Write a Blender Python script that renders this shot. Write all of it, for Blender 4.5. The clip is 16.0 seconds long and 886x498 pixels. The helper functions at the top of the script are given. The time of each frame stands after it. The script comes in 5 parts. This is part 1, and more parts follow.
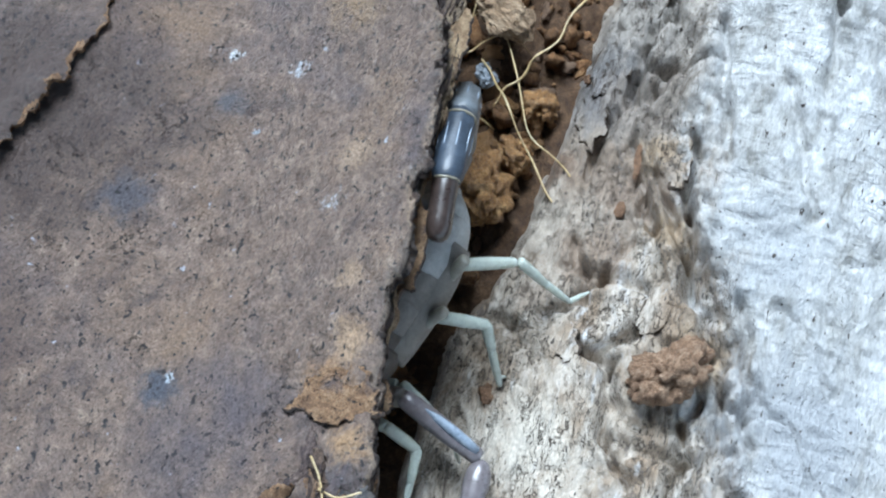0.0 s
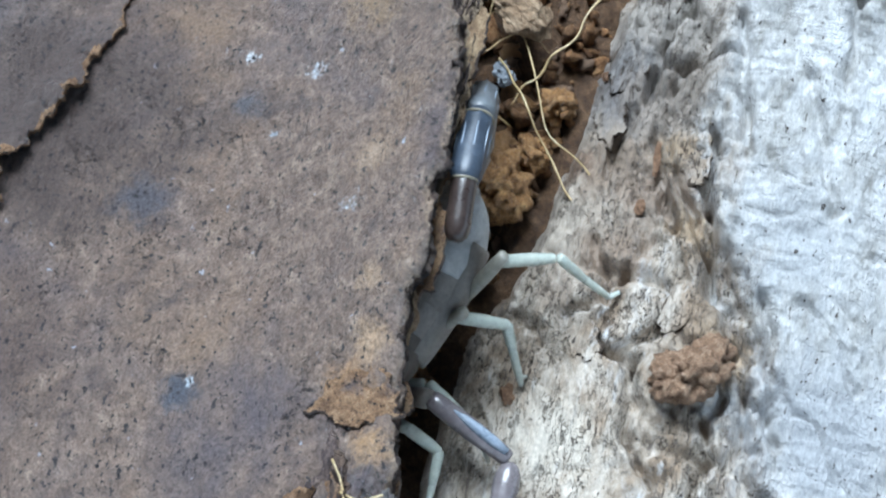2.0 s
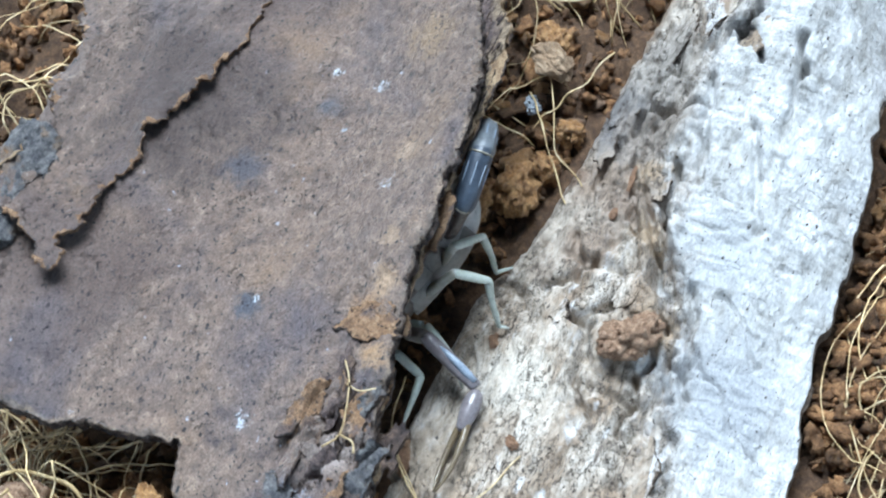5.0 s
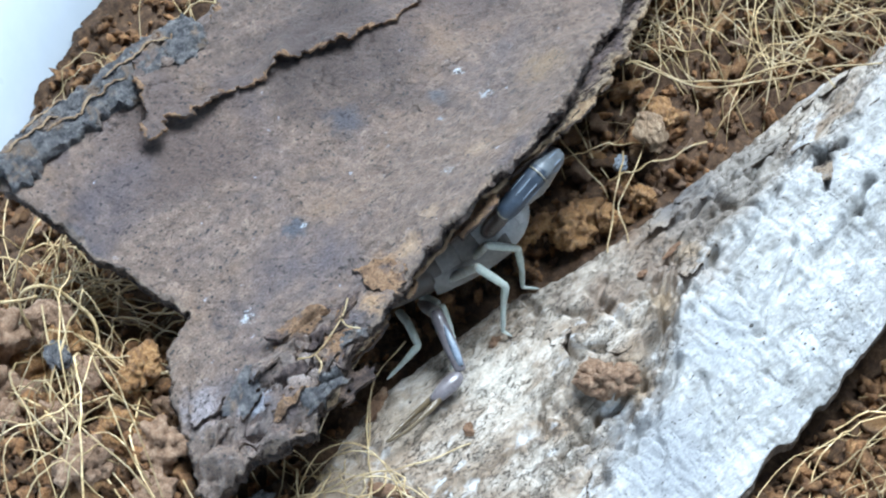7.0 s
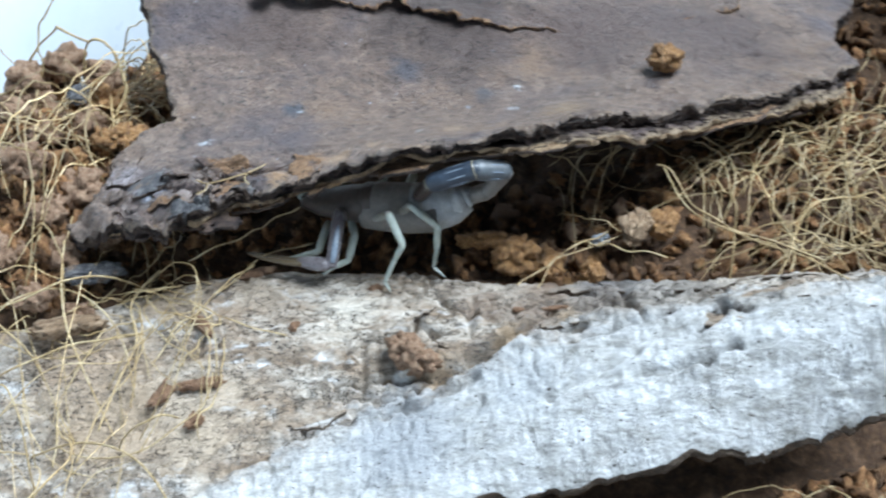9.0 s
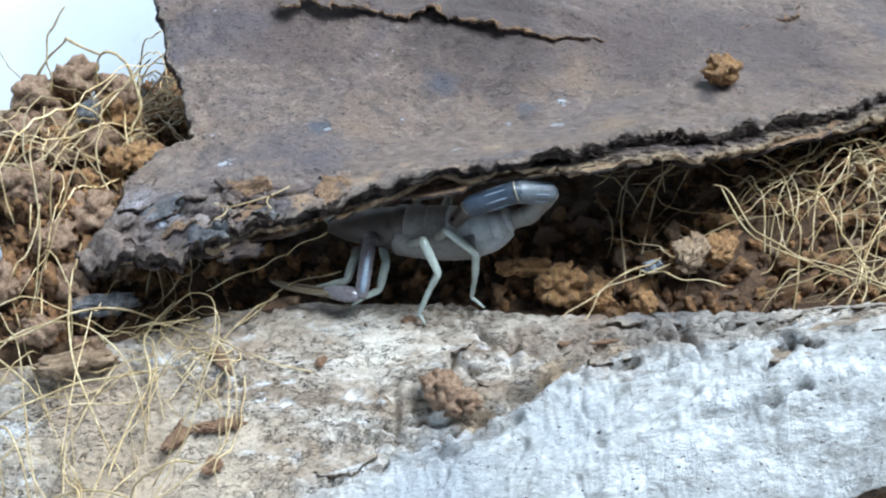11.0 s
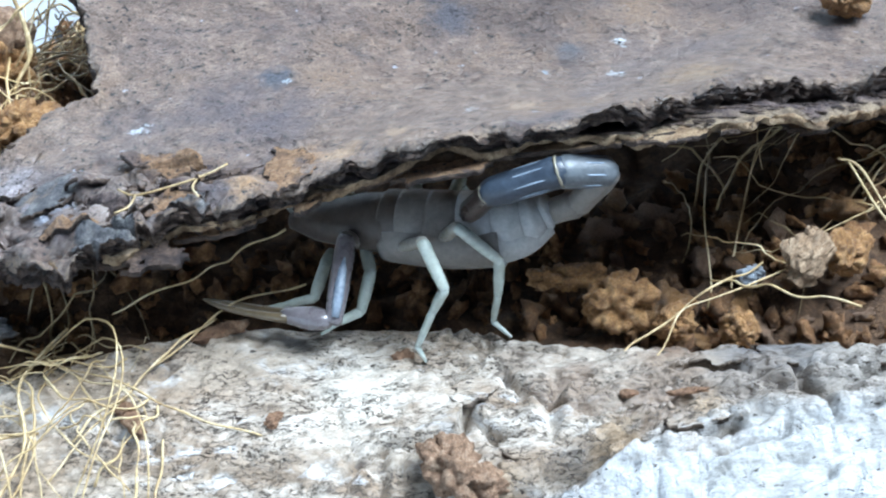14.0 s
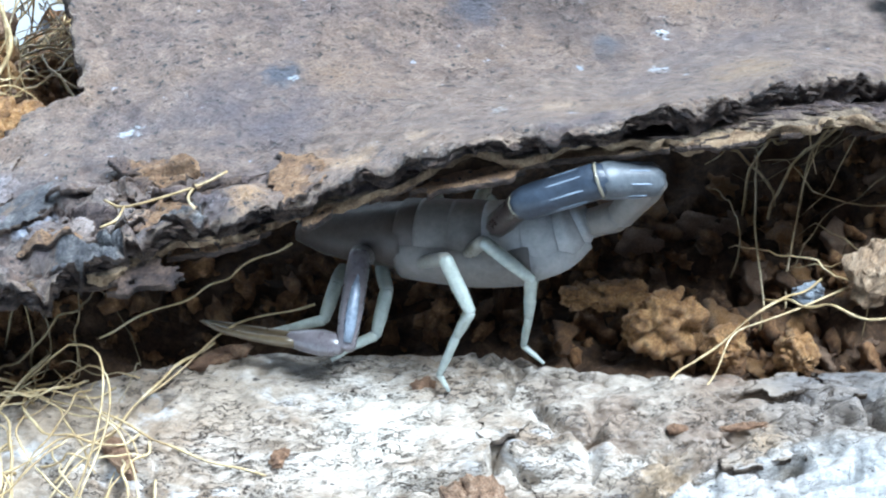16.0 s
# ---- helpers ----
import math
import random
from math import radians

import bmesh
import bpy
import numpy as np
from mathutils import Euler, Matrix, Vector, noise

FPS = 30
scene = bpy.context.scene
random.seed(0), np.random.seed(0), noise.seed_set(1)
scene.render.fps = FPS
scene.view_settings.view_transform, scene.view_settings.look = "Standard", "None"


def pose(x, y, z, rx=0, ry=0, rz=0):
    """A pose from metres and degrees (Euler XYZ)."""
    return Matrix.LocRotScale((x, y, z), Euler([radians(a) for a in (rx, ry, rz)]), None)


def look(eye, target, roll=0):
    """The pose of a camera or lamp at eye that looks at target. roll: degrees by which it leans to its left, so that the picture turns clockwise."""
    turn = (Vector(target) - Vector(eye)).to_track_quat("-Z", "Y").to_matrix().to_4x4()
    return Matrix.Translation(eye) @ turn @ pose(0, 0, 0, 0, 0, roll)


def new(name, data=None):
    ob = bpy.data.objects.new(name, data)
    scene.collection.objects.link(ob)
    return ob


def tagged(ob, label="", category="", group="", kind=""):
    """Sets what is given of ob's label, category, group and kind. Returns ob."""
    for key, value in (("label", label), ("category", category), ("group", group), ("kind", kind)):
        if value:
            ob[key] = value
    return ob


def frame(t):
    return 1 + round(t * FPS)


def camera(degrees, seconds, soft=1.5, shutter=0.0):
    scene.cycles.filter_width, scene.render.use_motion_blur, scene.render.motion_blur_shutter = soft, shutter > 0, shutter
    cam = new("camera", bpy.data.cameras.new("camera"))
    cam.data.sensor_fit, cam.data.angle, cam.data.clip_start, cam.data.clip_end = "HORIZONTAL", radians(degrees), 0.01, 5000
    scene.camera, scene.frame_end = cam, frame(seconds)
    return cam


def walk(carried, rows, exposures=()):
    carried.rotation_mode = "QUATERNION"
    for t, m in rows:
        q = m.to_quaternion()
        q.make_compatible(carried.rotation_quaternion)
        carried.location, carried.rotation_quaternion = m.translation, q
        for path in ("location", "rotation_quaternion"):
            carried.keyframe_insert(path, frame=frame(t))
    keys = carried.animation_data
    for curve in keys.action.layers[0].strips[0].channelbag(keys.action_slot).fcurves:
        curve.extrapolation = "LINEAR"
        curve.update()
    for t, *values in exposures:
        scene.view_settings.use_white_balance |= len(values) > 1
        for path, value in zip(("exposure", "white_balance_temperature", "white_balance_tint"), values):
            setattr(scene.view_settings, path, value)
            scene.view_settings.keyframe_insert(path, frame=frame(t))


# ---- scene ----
cam = camera(30.0, 16.0, 2.1, 0.4)
PATH = [
    (0, pose(-0.03058, -0.02201, 0.08762, 30.96, 10.46, -71.70)),
    (0.5, pose(-0.03070, -0.02217, 0.08730, 31.11, 10.89, -71.73)),
    (1, pose(-0.03066, -0.02195, 0.08699, 31.86, 11.30, -72.42)),
    (1.5, pose(-0.03051, -0.02150, 0.08650, 32.00, 11.44, -72.52)),
    (2, pose(-0.03031, -0.02200, 0.08737, 30.85, 11.48, -71.94)),
    (2.5, pose(-0.02980, -0.02338, 0.08736, 30.07, 11.78, -70.96)),
    (3, pose(-0.03181, -0.02461, 0.09090, 30.14, 12.56, -70.18)),
    (3.5, pose(-0.03159, -0.02749, 0.09470, 32.73, 13.80, -67.64)),
    (4, pose(-0.03494, -0.03295, 0.09820, 33.38, 13.11, -64.68)),
    (4.5, pose(-0.03968, -0.03864, 0.10164, 34.82, 13.45, -63.70)),
    (4.7, pose(-0.04069, -0.04005, 0.10545, 34.05, 13.80, -63.98)),
    (6.8, pose(-0.04391, -0.05974, 0.10634, 41.75, 7.21, -41.87)),
    (7, pose(-0.04161, -0.06235, 0.10674, 42.04, 7.85, -40.58)),
    (7.5, pose(-0.04342, -0.06940, 0.10856, 43.95, 4.62, -34.61)),
    (8, pose(-0.02476, -0.08806, 0.10819, 46.02, 4.20, -19.67)),
    (8.5, pose(-0.02167, -0.09337, 0.10444, 48.22, -1.31, -11.14)),
    (9, pose(0.00090, -0.10018, 0.09890, 51.29, -1.33, -1.41)),
    (9.2, pose(0.00116, -0.09740, 0.09563, 52.13, -1.14, -0.78)),
    (11.5, pose(0.00059, -0.09003, 0.09203, 51.66, -0.45, -0.57)),
    (12, pose(0.00091, -0.08634, 0.08887, 51.77, -0.27, -0.35)),
    (12.5, pose(0.00227, -0.07945, 0.08377, 51.60, 0.00, -0.00)),
    (13, pose(0.00225, -0.07336, 0.07847, 51.66, 0.12, 0.00)),
    (13.5, pose(0.00249, -0.06661, 0.07552, 50.66, 0.24, 0.14)),
    (14, pose(0.00197, -0.06109, 0.07212, 50.41, 0.04, -0.08)),
    (14.5, pose(0.00203, -0.05559, 0.06860, 49.82, 0.11, -0.07)),
    (15, pose(0.00189, -0.05405, 0.06808, 49.33, 0.35, -0.01)),
    (15.5, pose(0.00141, -0.05385, 0.06793, 49.63, 0.33, 0.11)),
    (16, pose(0.00106, -0.05361, 0.06761, 50.00, 0.14, 0.04)),
]
walk(cam, PATH, exposures=[(0, 0.72, 6350, 10), (2.5, 0.68, 6350, 10), (3.0, 0.66, 6300, 10), (3.5, 0.78, 6250, 10), (4.0, 0.94, 6250, 10), (4.5, 0.96, 6300, 10), (7, 0.92, 6350, 10), (7.5, 0.94, 6350, 10), (9, 0.7, 6450, 10), (11.5, 0.82, 6350, 10), (12.5, 0.94, 6250, 10), (14, 1.18, 6200, 10), (16, 1.36, 6150, 10)])

# ---- light ----
world = bpy.data.worlds.new("sky")
scene.world = world
world.use_nodes = True
wn = world.node_tree
sky = wn.nodes.new("ShaderNodeTexSky")
sky.sky_type, sky.sun_disc = "NISHITA", False
sky.sun_elevation, sky.sun_rotation = radians(63), radians(77)
wn.links.new(sky.outputs["Color"], wn.nodes["Background"].inputs["Color"])
wn.nodes["Background"].inputs["Strength"].default_value = 0.014
sun = new("sun", bpy.data.lights.new("sun", "SUN"))
sun.data.energy, sun.data.angle, sun.data.color = 5.0, radians(36), (0.82, 0.97, 1.1)
sun.matrix_world = look((0.125, 0.03, 0.25), (0, 0, 0))

# ---- helpers for the small world: everything below is written in centimetres ----
CM = 0.01
rng = random.Random(7)


def fbm(x, y, z=0.0, octaves=4, rough=0.6):
    return noise.fractal(Vector((x, y, z)), 1.0 / max(rough, 0.05) ** 0.5, 2.0, octaves)


def smooth(a, b, v):
    v = min(1.0, max(0.0, (v - a) / (b - a)))
    return v * v * (3 - 2 * v)


def course(points, v):
    """A line through (v, w) pairs in order of v, with eased bends."""
    if v <= points[0][0]:
        return points[0][1]
    for (a, p), (b, q) in zip(points, points[1:]):
        if v <= b:
            s = (v - a) / (b - a)
            return p + (q - p) * s
    return points[-1][1]


# ---- materials ----
def material(name, colours, rough=0.7, scale=300.0, bump=0.3, bump_scale=900.0, metal=0.0, stretch=(1, 1, 1),
             specks=None, patches=(), stains_and_light=(), fine=0.35, cracks=None, subsurface=0.0, coat=0.0, spec=0.5, island=0.0, rough_var=0.15, detail=8.0, second=None, wrinkles=None):
    """Two scales of colour noise, specks, spots of stain, light and shade, and a fine relief."""
    m = bpy.data.materials.new(name)
    m.use_nodes = True
    nt = m.node_tree
    p = nt.nodes["Principled BSDF"]
    link = nt.links.new

    def node(kind, **values):
        n = nt.nodes.new(kind)
        for k, v in values.items():
            n.inputs[k].default_value = v
        return n

    co = nt.nodes.new("ShaderNodeTexCoord")
    mp = node("ShaderNodeMapping", Scale=stretch)
    link(co.outputs["Object"], mp.inputs["Vector"])

    def tex(s, d=detail, r=0.6, w=0.0):
        n = node("ShaderNodeTexNoise", Scale=s, Detail=d, Roughness=r, Distortion=w)
        link(mp.outputs["Vector"], n.inputs["Vector"])
        return n

    def mix(a, b, fac):
        n = nt.nodes.new("ShaderNodeMix")
        n.data_type = "RGBA"
        for src, i in ((fac, 0), (a, 6), (b, 7)):
            if hasattr(src, "is_output"):
                link(src, n.inputs[i])
            else:
                n.inputs[i].default_value = src
        return n.outputs[2]

    def edge(src, lo, hi):
        n = node("ShaderNodeMapRange", **{"From Min": lo, "From Max": hi})
        n.interpolation_type = "SMOOTHSTEP"
        link(src, n.inputs["Value"])
        return n.outputs["Result"]

    ramp = nt.nodes.new("ShaderNodeValToRGB")
    els = ramp.color_ramp.elements
    while len(els) < len(colours):
        els.new(0.5)
    for i, c in enumerate(colours):
        els[i].position = 0.28 + 0.44 * i / max(1, len(colours) - 1)
        els[i].color = (*c, 1)
    link(tex(scale, 10, 0.68, 0.3).outputs["Fac"], ramp.inputs["Fac"])
    col = ramp.outputs["Color"]
    for c, s, lo, hi in patches:
        col = mix(col, (*c, 1), edge(tex(s, 5, 0.6, 0.5).outputs["Fac"], lo, hi))
    if second:
        other = nt.nodes.new("ShaderNodeValToRGB")
        for i, c in enumerate(second[:2]):
            other.color_ramp.elements[i].position = 0.35 + 0.3 * i
            other.color_ramp.elements[i].color = (*c, 1)
        link(tex(scale * 0.7, 10, 0.68, 0.3).outputs["Fac"], other.inputs["Fac"])
        kind = nt.nodes.new("ShaderNodeAttribute")
        kind.attribute_name = second[2]
        ragged = node("ShaderNodeMath")
        ragged.operation = "MULTIPLY_ADD"
        link(tex(420, 8, 0.7, 0.4).outputs["Fac"], ragged.inputs[0])
        ragged.inputs[1].default_value = 1.5
        link(kind.outputs["Fac"], ragged.inputs[2])
        col = mix(col, other.outputs["Color"], edge(ragged.outputs["Value"], 0.8, 1.7))
    on_plan = node("ShaderNodeMapping", Scale=(1, 1, 0))
    link(co.outputs["Object"], on_plan.inputs["Vector"])
    for place, size, c in stains_and_light:
        away = nt.nodes.new("ShaderNodeVectorMath")
        away.operation = "DISTANCE"
        link(on_plan.outputs["Vector"], away.inputs[0])
        away.inputs[1].default_value = (place[0] * CM, place[1] * CM, 0)
        wob = node("ShaderNodeMath")
        wob.operation = "MULTIPLY_ADD"
        fleck = size < 0.06
        link(tex(2600.0 if fleck else min(1800.0, 190 / size), 8, 0.75).outputs["Fac"], wob.inputs[0])
        wob.inputs[1].default_value = size * CM * (6.5 if fleck else 3.2)
        link(away.outputs["Value"], wob.inputs[2])
        col = mix((*c, 1), col, edge(wob.outputs["Value"], size * CM * (3.0 if fleck else 1.8), size * CM * (4.2 if fleck else 2.9)))
    if fine:
        grain = node("ShaderNodeMapRange", **{"From Min": 0.3, "From Max": 0.7, "To Min": 1 - fine, "To Max": 1 + fine})
        link(tex(scale * 6, 4, 0.7).outputs["Fac"], grain.inputs["Value"])
        hv = node("ShaderNodeHueSaturation")
        link(grain.outputs["Result"], hv.inputs["Value"])
        link(col, hv.inputs["Color"])
        col = hv.outputs["Color"]
    groove = None
    if cracks:
        c, s, wide, lo, hi, along = cracks
        warp = node("ShaderNodeMix", Factor=0.0025)
        warp.data_type = "VECTOR"
        link(mp.outputs["Vector"], warp.inputs[4])
        link(tex(s * 0.8, 4, 0.6).outputs["Color"], warp.inputs[5])
        lay = node("ShaderNodeMapping", Scale=along)
        link(warp.outputs[1], lay.inputs["Vector"])
        cell = node("ShaderNodeTexVoronoi", Scale=s)
        cell.feature = "DISTANCE_TO_EDGE"
        link(lay.outputs["Vector"], cell.inputs["Vector"])
        line = edge(cell.outputs["Distance"], 0.0, wide)
        here = edge(tex(s * 0.35, 4, 0.6).outputs["Fac"], lo, hi)
        groove = node("ShaderNodeMath")
        groove.operation = "MAXIMUM"
        link(line, groove.inputs[0])
        link(here, groove.inputs[1])
        groove = groove.outputs["Value"]
        if second:
            whole = node("ShaderNodeMath")
            whole.operation = "MAXIMUM"
            link(groove, whole.inputs[0])
            link(edge(kind.outputs["Fac"], 0.35, 0.8), whole.inputs[1])
            groove = whole.outputs["Value"]
        col = mix((*c, 1), col, groove)
    crease = None
    if wrinkles:
        s, along, wide, dark = wrinkles
        fold = node("ShaderNodeMapping", Scale=along)
        link(co.outputs["Object"], fold.inputs["Vector"])
        wavy = node("ShaderNodeTexNoise", Scale=s, Detail=4.0, Roughness=0.6, Distortion=0.5)
        link(fold.outputs["Vector"], wavy.inputs["Vector"])
        crease = edge(wavy.outputs["Fac"], 0.36, 0.36 + wide)
        lost = edge(tex(s * 0.16, 4, 0.6).outputs["Fac"], 0.44, 0.62)
        keep = node("ShaderNodeMath")
        keep.operation = "MAXIMUM"
        link(crease, keep.inputs[0])
        link(lost, keep.inputs[1])
        crease = keep.outputs["Value"]
        if second:
            only = node("ShaderNodeMath")
            only.operation = "MAXIMUM"
            link(crease, only.inputs[0])
            away_from = node("ShaderNodeMath")
            away_from.operation = "SUBTRACT"
            away_from.inputs[0].default_value = 1.0
            link(edge(kind.outputs["Fac"], 0.3, 0.8), away_from.inputs[1])
            link(away_from.outputs["Value"], only.inputs[1])
            crease = only.outputs["Value"]
        shade = nt.nodes.new("ShaderNodeMix")
        shade.data_type, shade.blend_type = "RGBA", "MULTIPLY"
        shade.inputs[0].default_value = 1.0
        grey = node("ShaderNodeMapRange", **{"To Min": dark, "To Max": 1.0})
        link(crease, grey.inputs["Value"])
        link(col, shade.inputs[6])
        link(grey.outputs["Result"], shade.inputs[7])
        col = shade.outputs[2]
    if specks:
        c, s, lo, hi = specks
        col = mix(col, (*c, 1), edge(tex(s, 3, 0.55).outputs["Fac"], lo, hi))
    if island:
        geo = nt.nodes.new("ShaderNodeNewGeometry")
        hsv = node("ShaderNodeHueSaturation")
        val = node("ShaderNodeMapRange", **{"To Min": 1 - island, "To Max": 1 + island})
        link(geo.outputs["Random Per Island"], val.inputs["Value"])
        link(val.outputs["Result"], hsv.inputs["Value"])
        link(col, hsv.inputs["Color"])
        col = hsv.outputs["Color"]
    link(col, p.inputs["Base Color"])
    fine_relief = tex(bump_scale, 6, 0.7)
    rr = node("ShaderNodeMapRange", **{"To Min": max(0.05, rough - rough_var), "To Max": min(1.0, rough + rough_var)})
    link(tex(scale * 2.3, 4).outputs["Fac"], rr.inputs["Value"])
    link(rr.outputs["Result"], p.inputs["Roughness"])
    b = node("ShaderNodeBump", Strength=bump, Distance=0.0004)
    if groove:
        tall = node("ShaderNodeMath")
        tall.operation = "MULTIPLY_ADD"
        link(groove, tall.inputs[0])
        tall.inputs[1].default_value = 0.8
        link(fine_relief.outputs["Fac"], tall.inputs[2])
        link(tall.outputs["Value"], b.inputs["Height"])
    else:
        link(fine_relief.outputs["Fac"], b.inputs["Height"])
    if crease:
        b2 = node("ShaderNodeBump", Strength=0.45, Distance=0.00025)
        link(crease, b2.inputs["Height"])
        link(b2.outputs["Normal"], b.inputs["Normal"])
    link(b.outputs["Normal"], p.inputs["Normal"])
    p.inputs["Metallic"].default_value = metal
    p.inputs["Specular IOR Level"].default_value = spec
    p.inputs["Coat Weight"].default_value = coat
    if subsurface:
        p.inputs["Subsurface Weight"].default_value = subsurface
        p.inputs["Subsurface Radius"].default_value = (0.9, 0.8, 0.7)
        p.inputs["Subsurface Scale"].default_value = 0.0012
    return m


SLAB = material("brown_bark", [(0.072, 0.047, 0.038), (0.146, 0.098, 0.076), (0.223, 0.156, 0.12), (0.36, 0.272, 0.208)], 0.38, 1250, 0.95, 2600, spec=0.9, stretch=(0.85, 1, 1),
                specks=((0.012, 0.01, 0.012), 3600, 0.6, 0.66), fine=0.5, second=((0.06, 0.04, 0.036), (0.31, 0.22, 0.155), "torn"), cracks=((0.05, 0.037, 0.035), 1100, 0.035, 0.36, 0.45, (1, 1, 1)),
                # The last patch, fine blue-white flecks, is sparkle painted into the colour.
                patches=[((0.095, 0.075, 0.083), 95, 0.44, 0.66), ((0.21, 0.135, 0.088), 120, 0.5, 0.72), ((0.055, 0.038, 0.04), 330, 0.55, 0.75), ((0.42, 0.45, 0.52), 1700, 0.67, 0.74)],
                # The four broad spots first in the list turn the slab darker towards its back.
                stains_and_light=[((0.6, 2.35, 2.3), 0.8, (0.075, 0.05, 0.043)), ((1.9, 2.35, 2.3), 0.8, (0.105, 0.069, 0.058)), ((-0.8, 2.25, 2.3), 0.6, (0.11, 0.073, 0.061)), ((3.0, 2.35, 2.3), 0.75, (0.1, 0.067, 0.058)), ((0.24, 1.8, 2.42), 0.15, (0.075, 0.068, 0.08)), ((-0.68, 1.24, 2.32), 0.1, (0.06, 0.065, 0.085)), ((-0.5, 0.42, 2.46), 0.13, (0.33, 0.19, 0.1)),
                        # The three pale spots from x -1.35 to -2.0 are painted-in glints.
                        ((-0.75, 0.25, 2.4), 0.1, (0.36, 0.22, 0.12)), ((-1.75, 0.35, 2.15), 0.12, (0.27, 0.29, 0.35)), ((-1.35, 0.22, 2.2), 0.16, (0.36, 0.29, 0.26)), ((-2.0, 0.6, 2.1), 0.16, (0.3, 0.26, 0.27)), ((-0.3, 0.38, 2.4), 0.1, (0.38, 0.25, 0.155)), ((-0.02, 0.47, 2.4), 0.07, (0.34, 0.23, 0.15)), ((0.6, 0.66, 2.45), 0.1, (0.33, 0.23, 0.16)), ((1.5, 0.95, 2.5), 0.2, (0.27, 0.18, 0.11)),
                        ((-1.2, 0.2, 2.3), 0.09, (0.3, 0.19, 0.12)), ((0.9, 1.5, 2.33), 0.09, (0.08, 0.075, 0.085)),
                        ((-1.36, 0.89, 2.22), 0.059, (0.62, 0.68, 0.74)), ((0.35, 0.7, 2.47), 0.055, (0.55, 0.6, 0.66)), ((1.11, 1.18, 2.4), 0.055, (0.55, 0.6, 0.66)),
                        ((1.18, 1.59, 2.4), 0.05, (0.62, 0.66, 0.7)), ((-0.62, 1.2, 2.32), 0.025, (0.5, 0.58, 0.65)), ((0.75, 1.3, 2.36), 0.03, (0.3, 0.36, 0.42))])
EDGE = material("torn_bark_edge", [(0.01, 0.006, 0.007), (0.046, 0.029, 0.026), (0.135, 0.087, 0.064), (0.29, 0.205, 0.145)], 0.6, 1100, 1.0, 5200, stretch=(0.8, 0.8, 2.2), fine=0.6)
TORN = material("purple_brown_inner_bark", [(0.016, 0.011, 0.013), (0.06, 0.041, 0.041), (0.15, 0.105, 0.095), (0.28, 0.21, 0.17)], 0.7, 1700, 1.0, 4000, fine=0.5, second=((0.09, 0.06, 0.04), (0.4, 0.3, 0.2), "rim"))
FLAKE = material("orange_bark_flake", [(0.1, 0.05, 0.028), (0.3, 0.17, 0.09), (0.5, 0.33, 0.2)], 0.7, 1900, 1.0, 5200, specks=((0.03, 0.02, 0.016), 4800, 0.6, 0.66), fine=0.5, patches=[((0.14, 0.1, 0.09), 600, 0.52, 0.66)])
LIP = material("tan_bark_lip", [(0.08, 0.047, 0.027), (0.24, 0.148, 0.082), (0.41, 0.285, 0.17), (0.55, 0.42, 0.27)], 0.7, 1500, 0.9, 4500)
RIDGE = material("blue_black_bark", [(0.02, 0.021, 0.028), (0.06, 0.06, 0.07), (0.17, 0.165, 0.165), (0.34, 0.33, 0.32)], 0.5, 1600, 1.0, 5200, spec=0.7, fine=0.6, patches=[((0.2, 0.14, 0.1), 500, 0.52, 0.64)])
PALE = material("pale_mineral_spot", [(0.2, 0.23, 0.27), (0.42, 0.46, 0.5)], 0.4, 1500, 0.6, 4500)
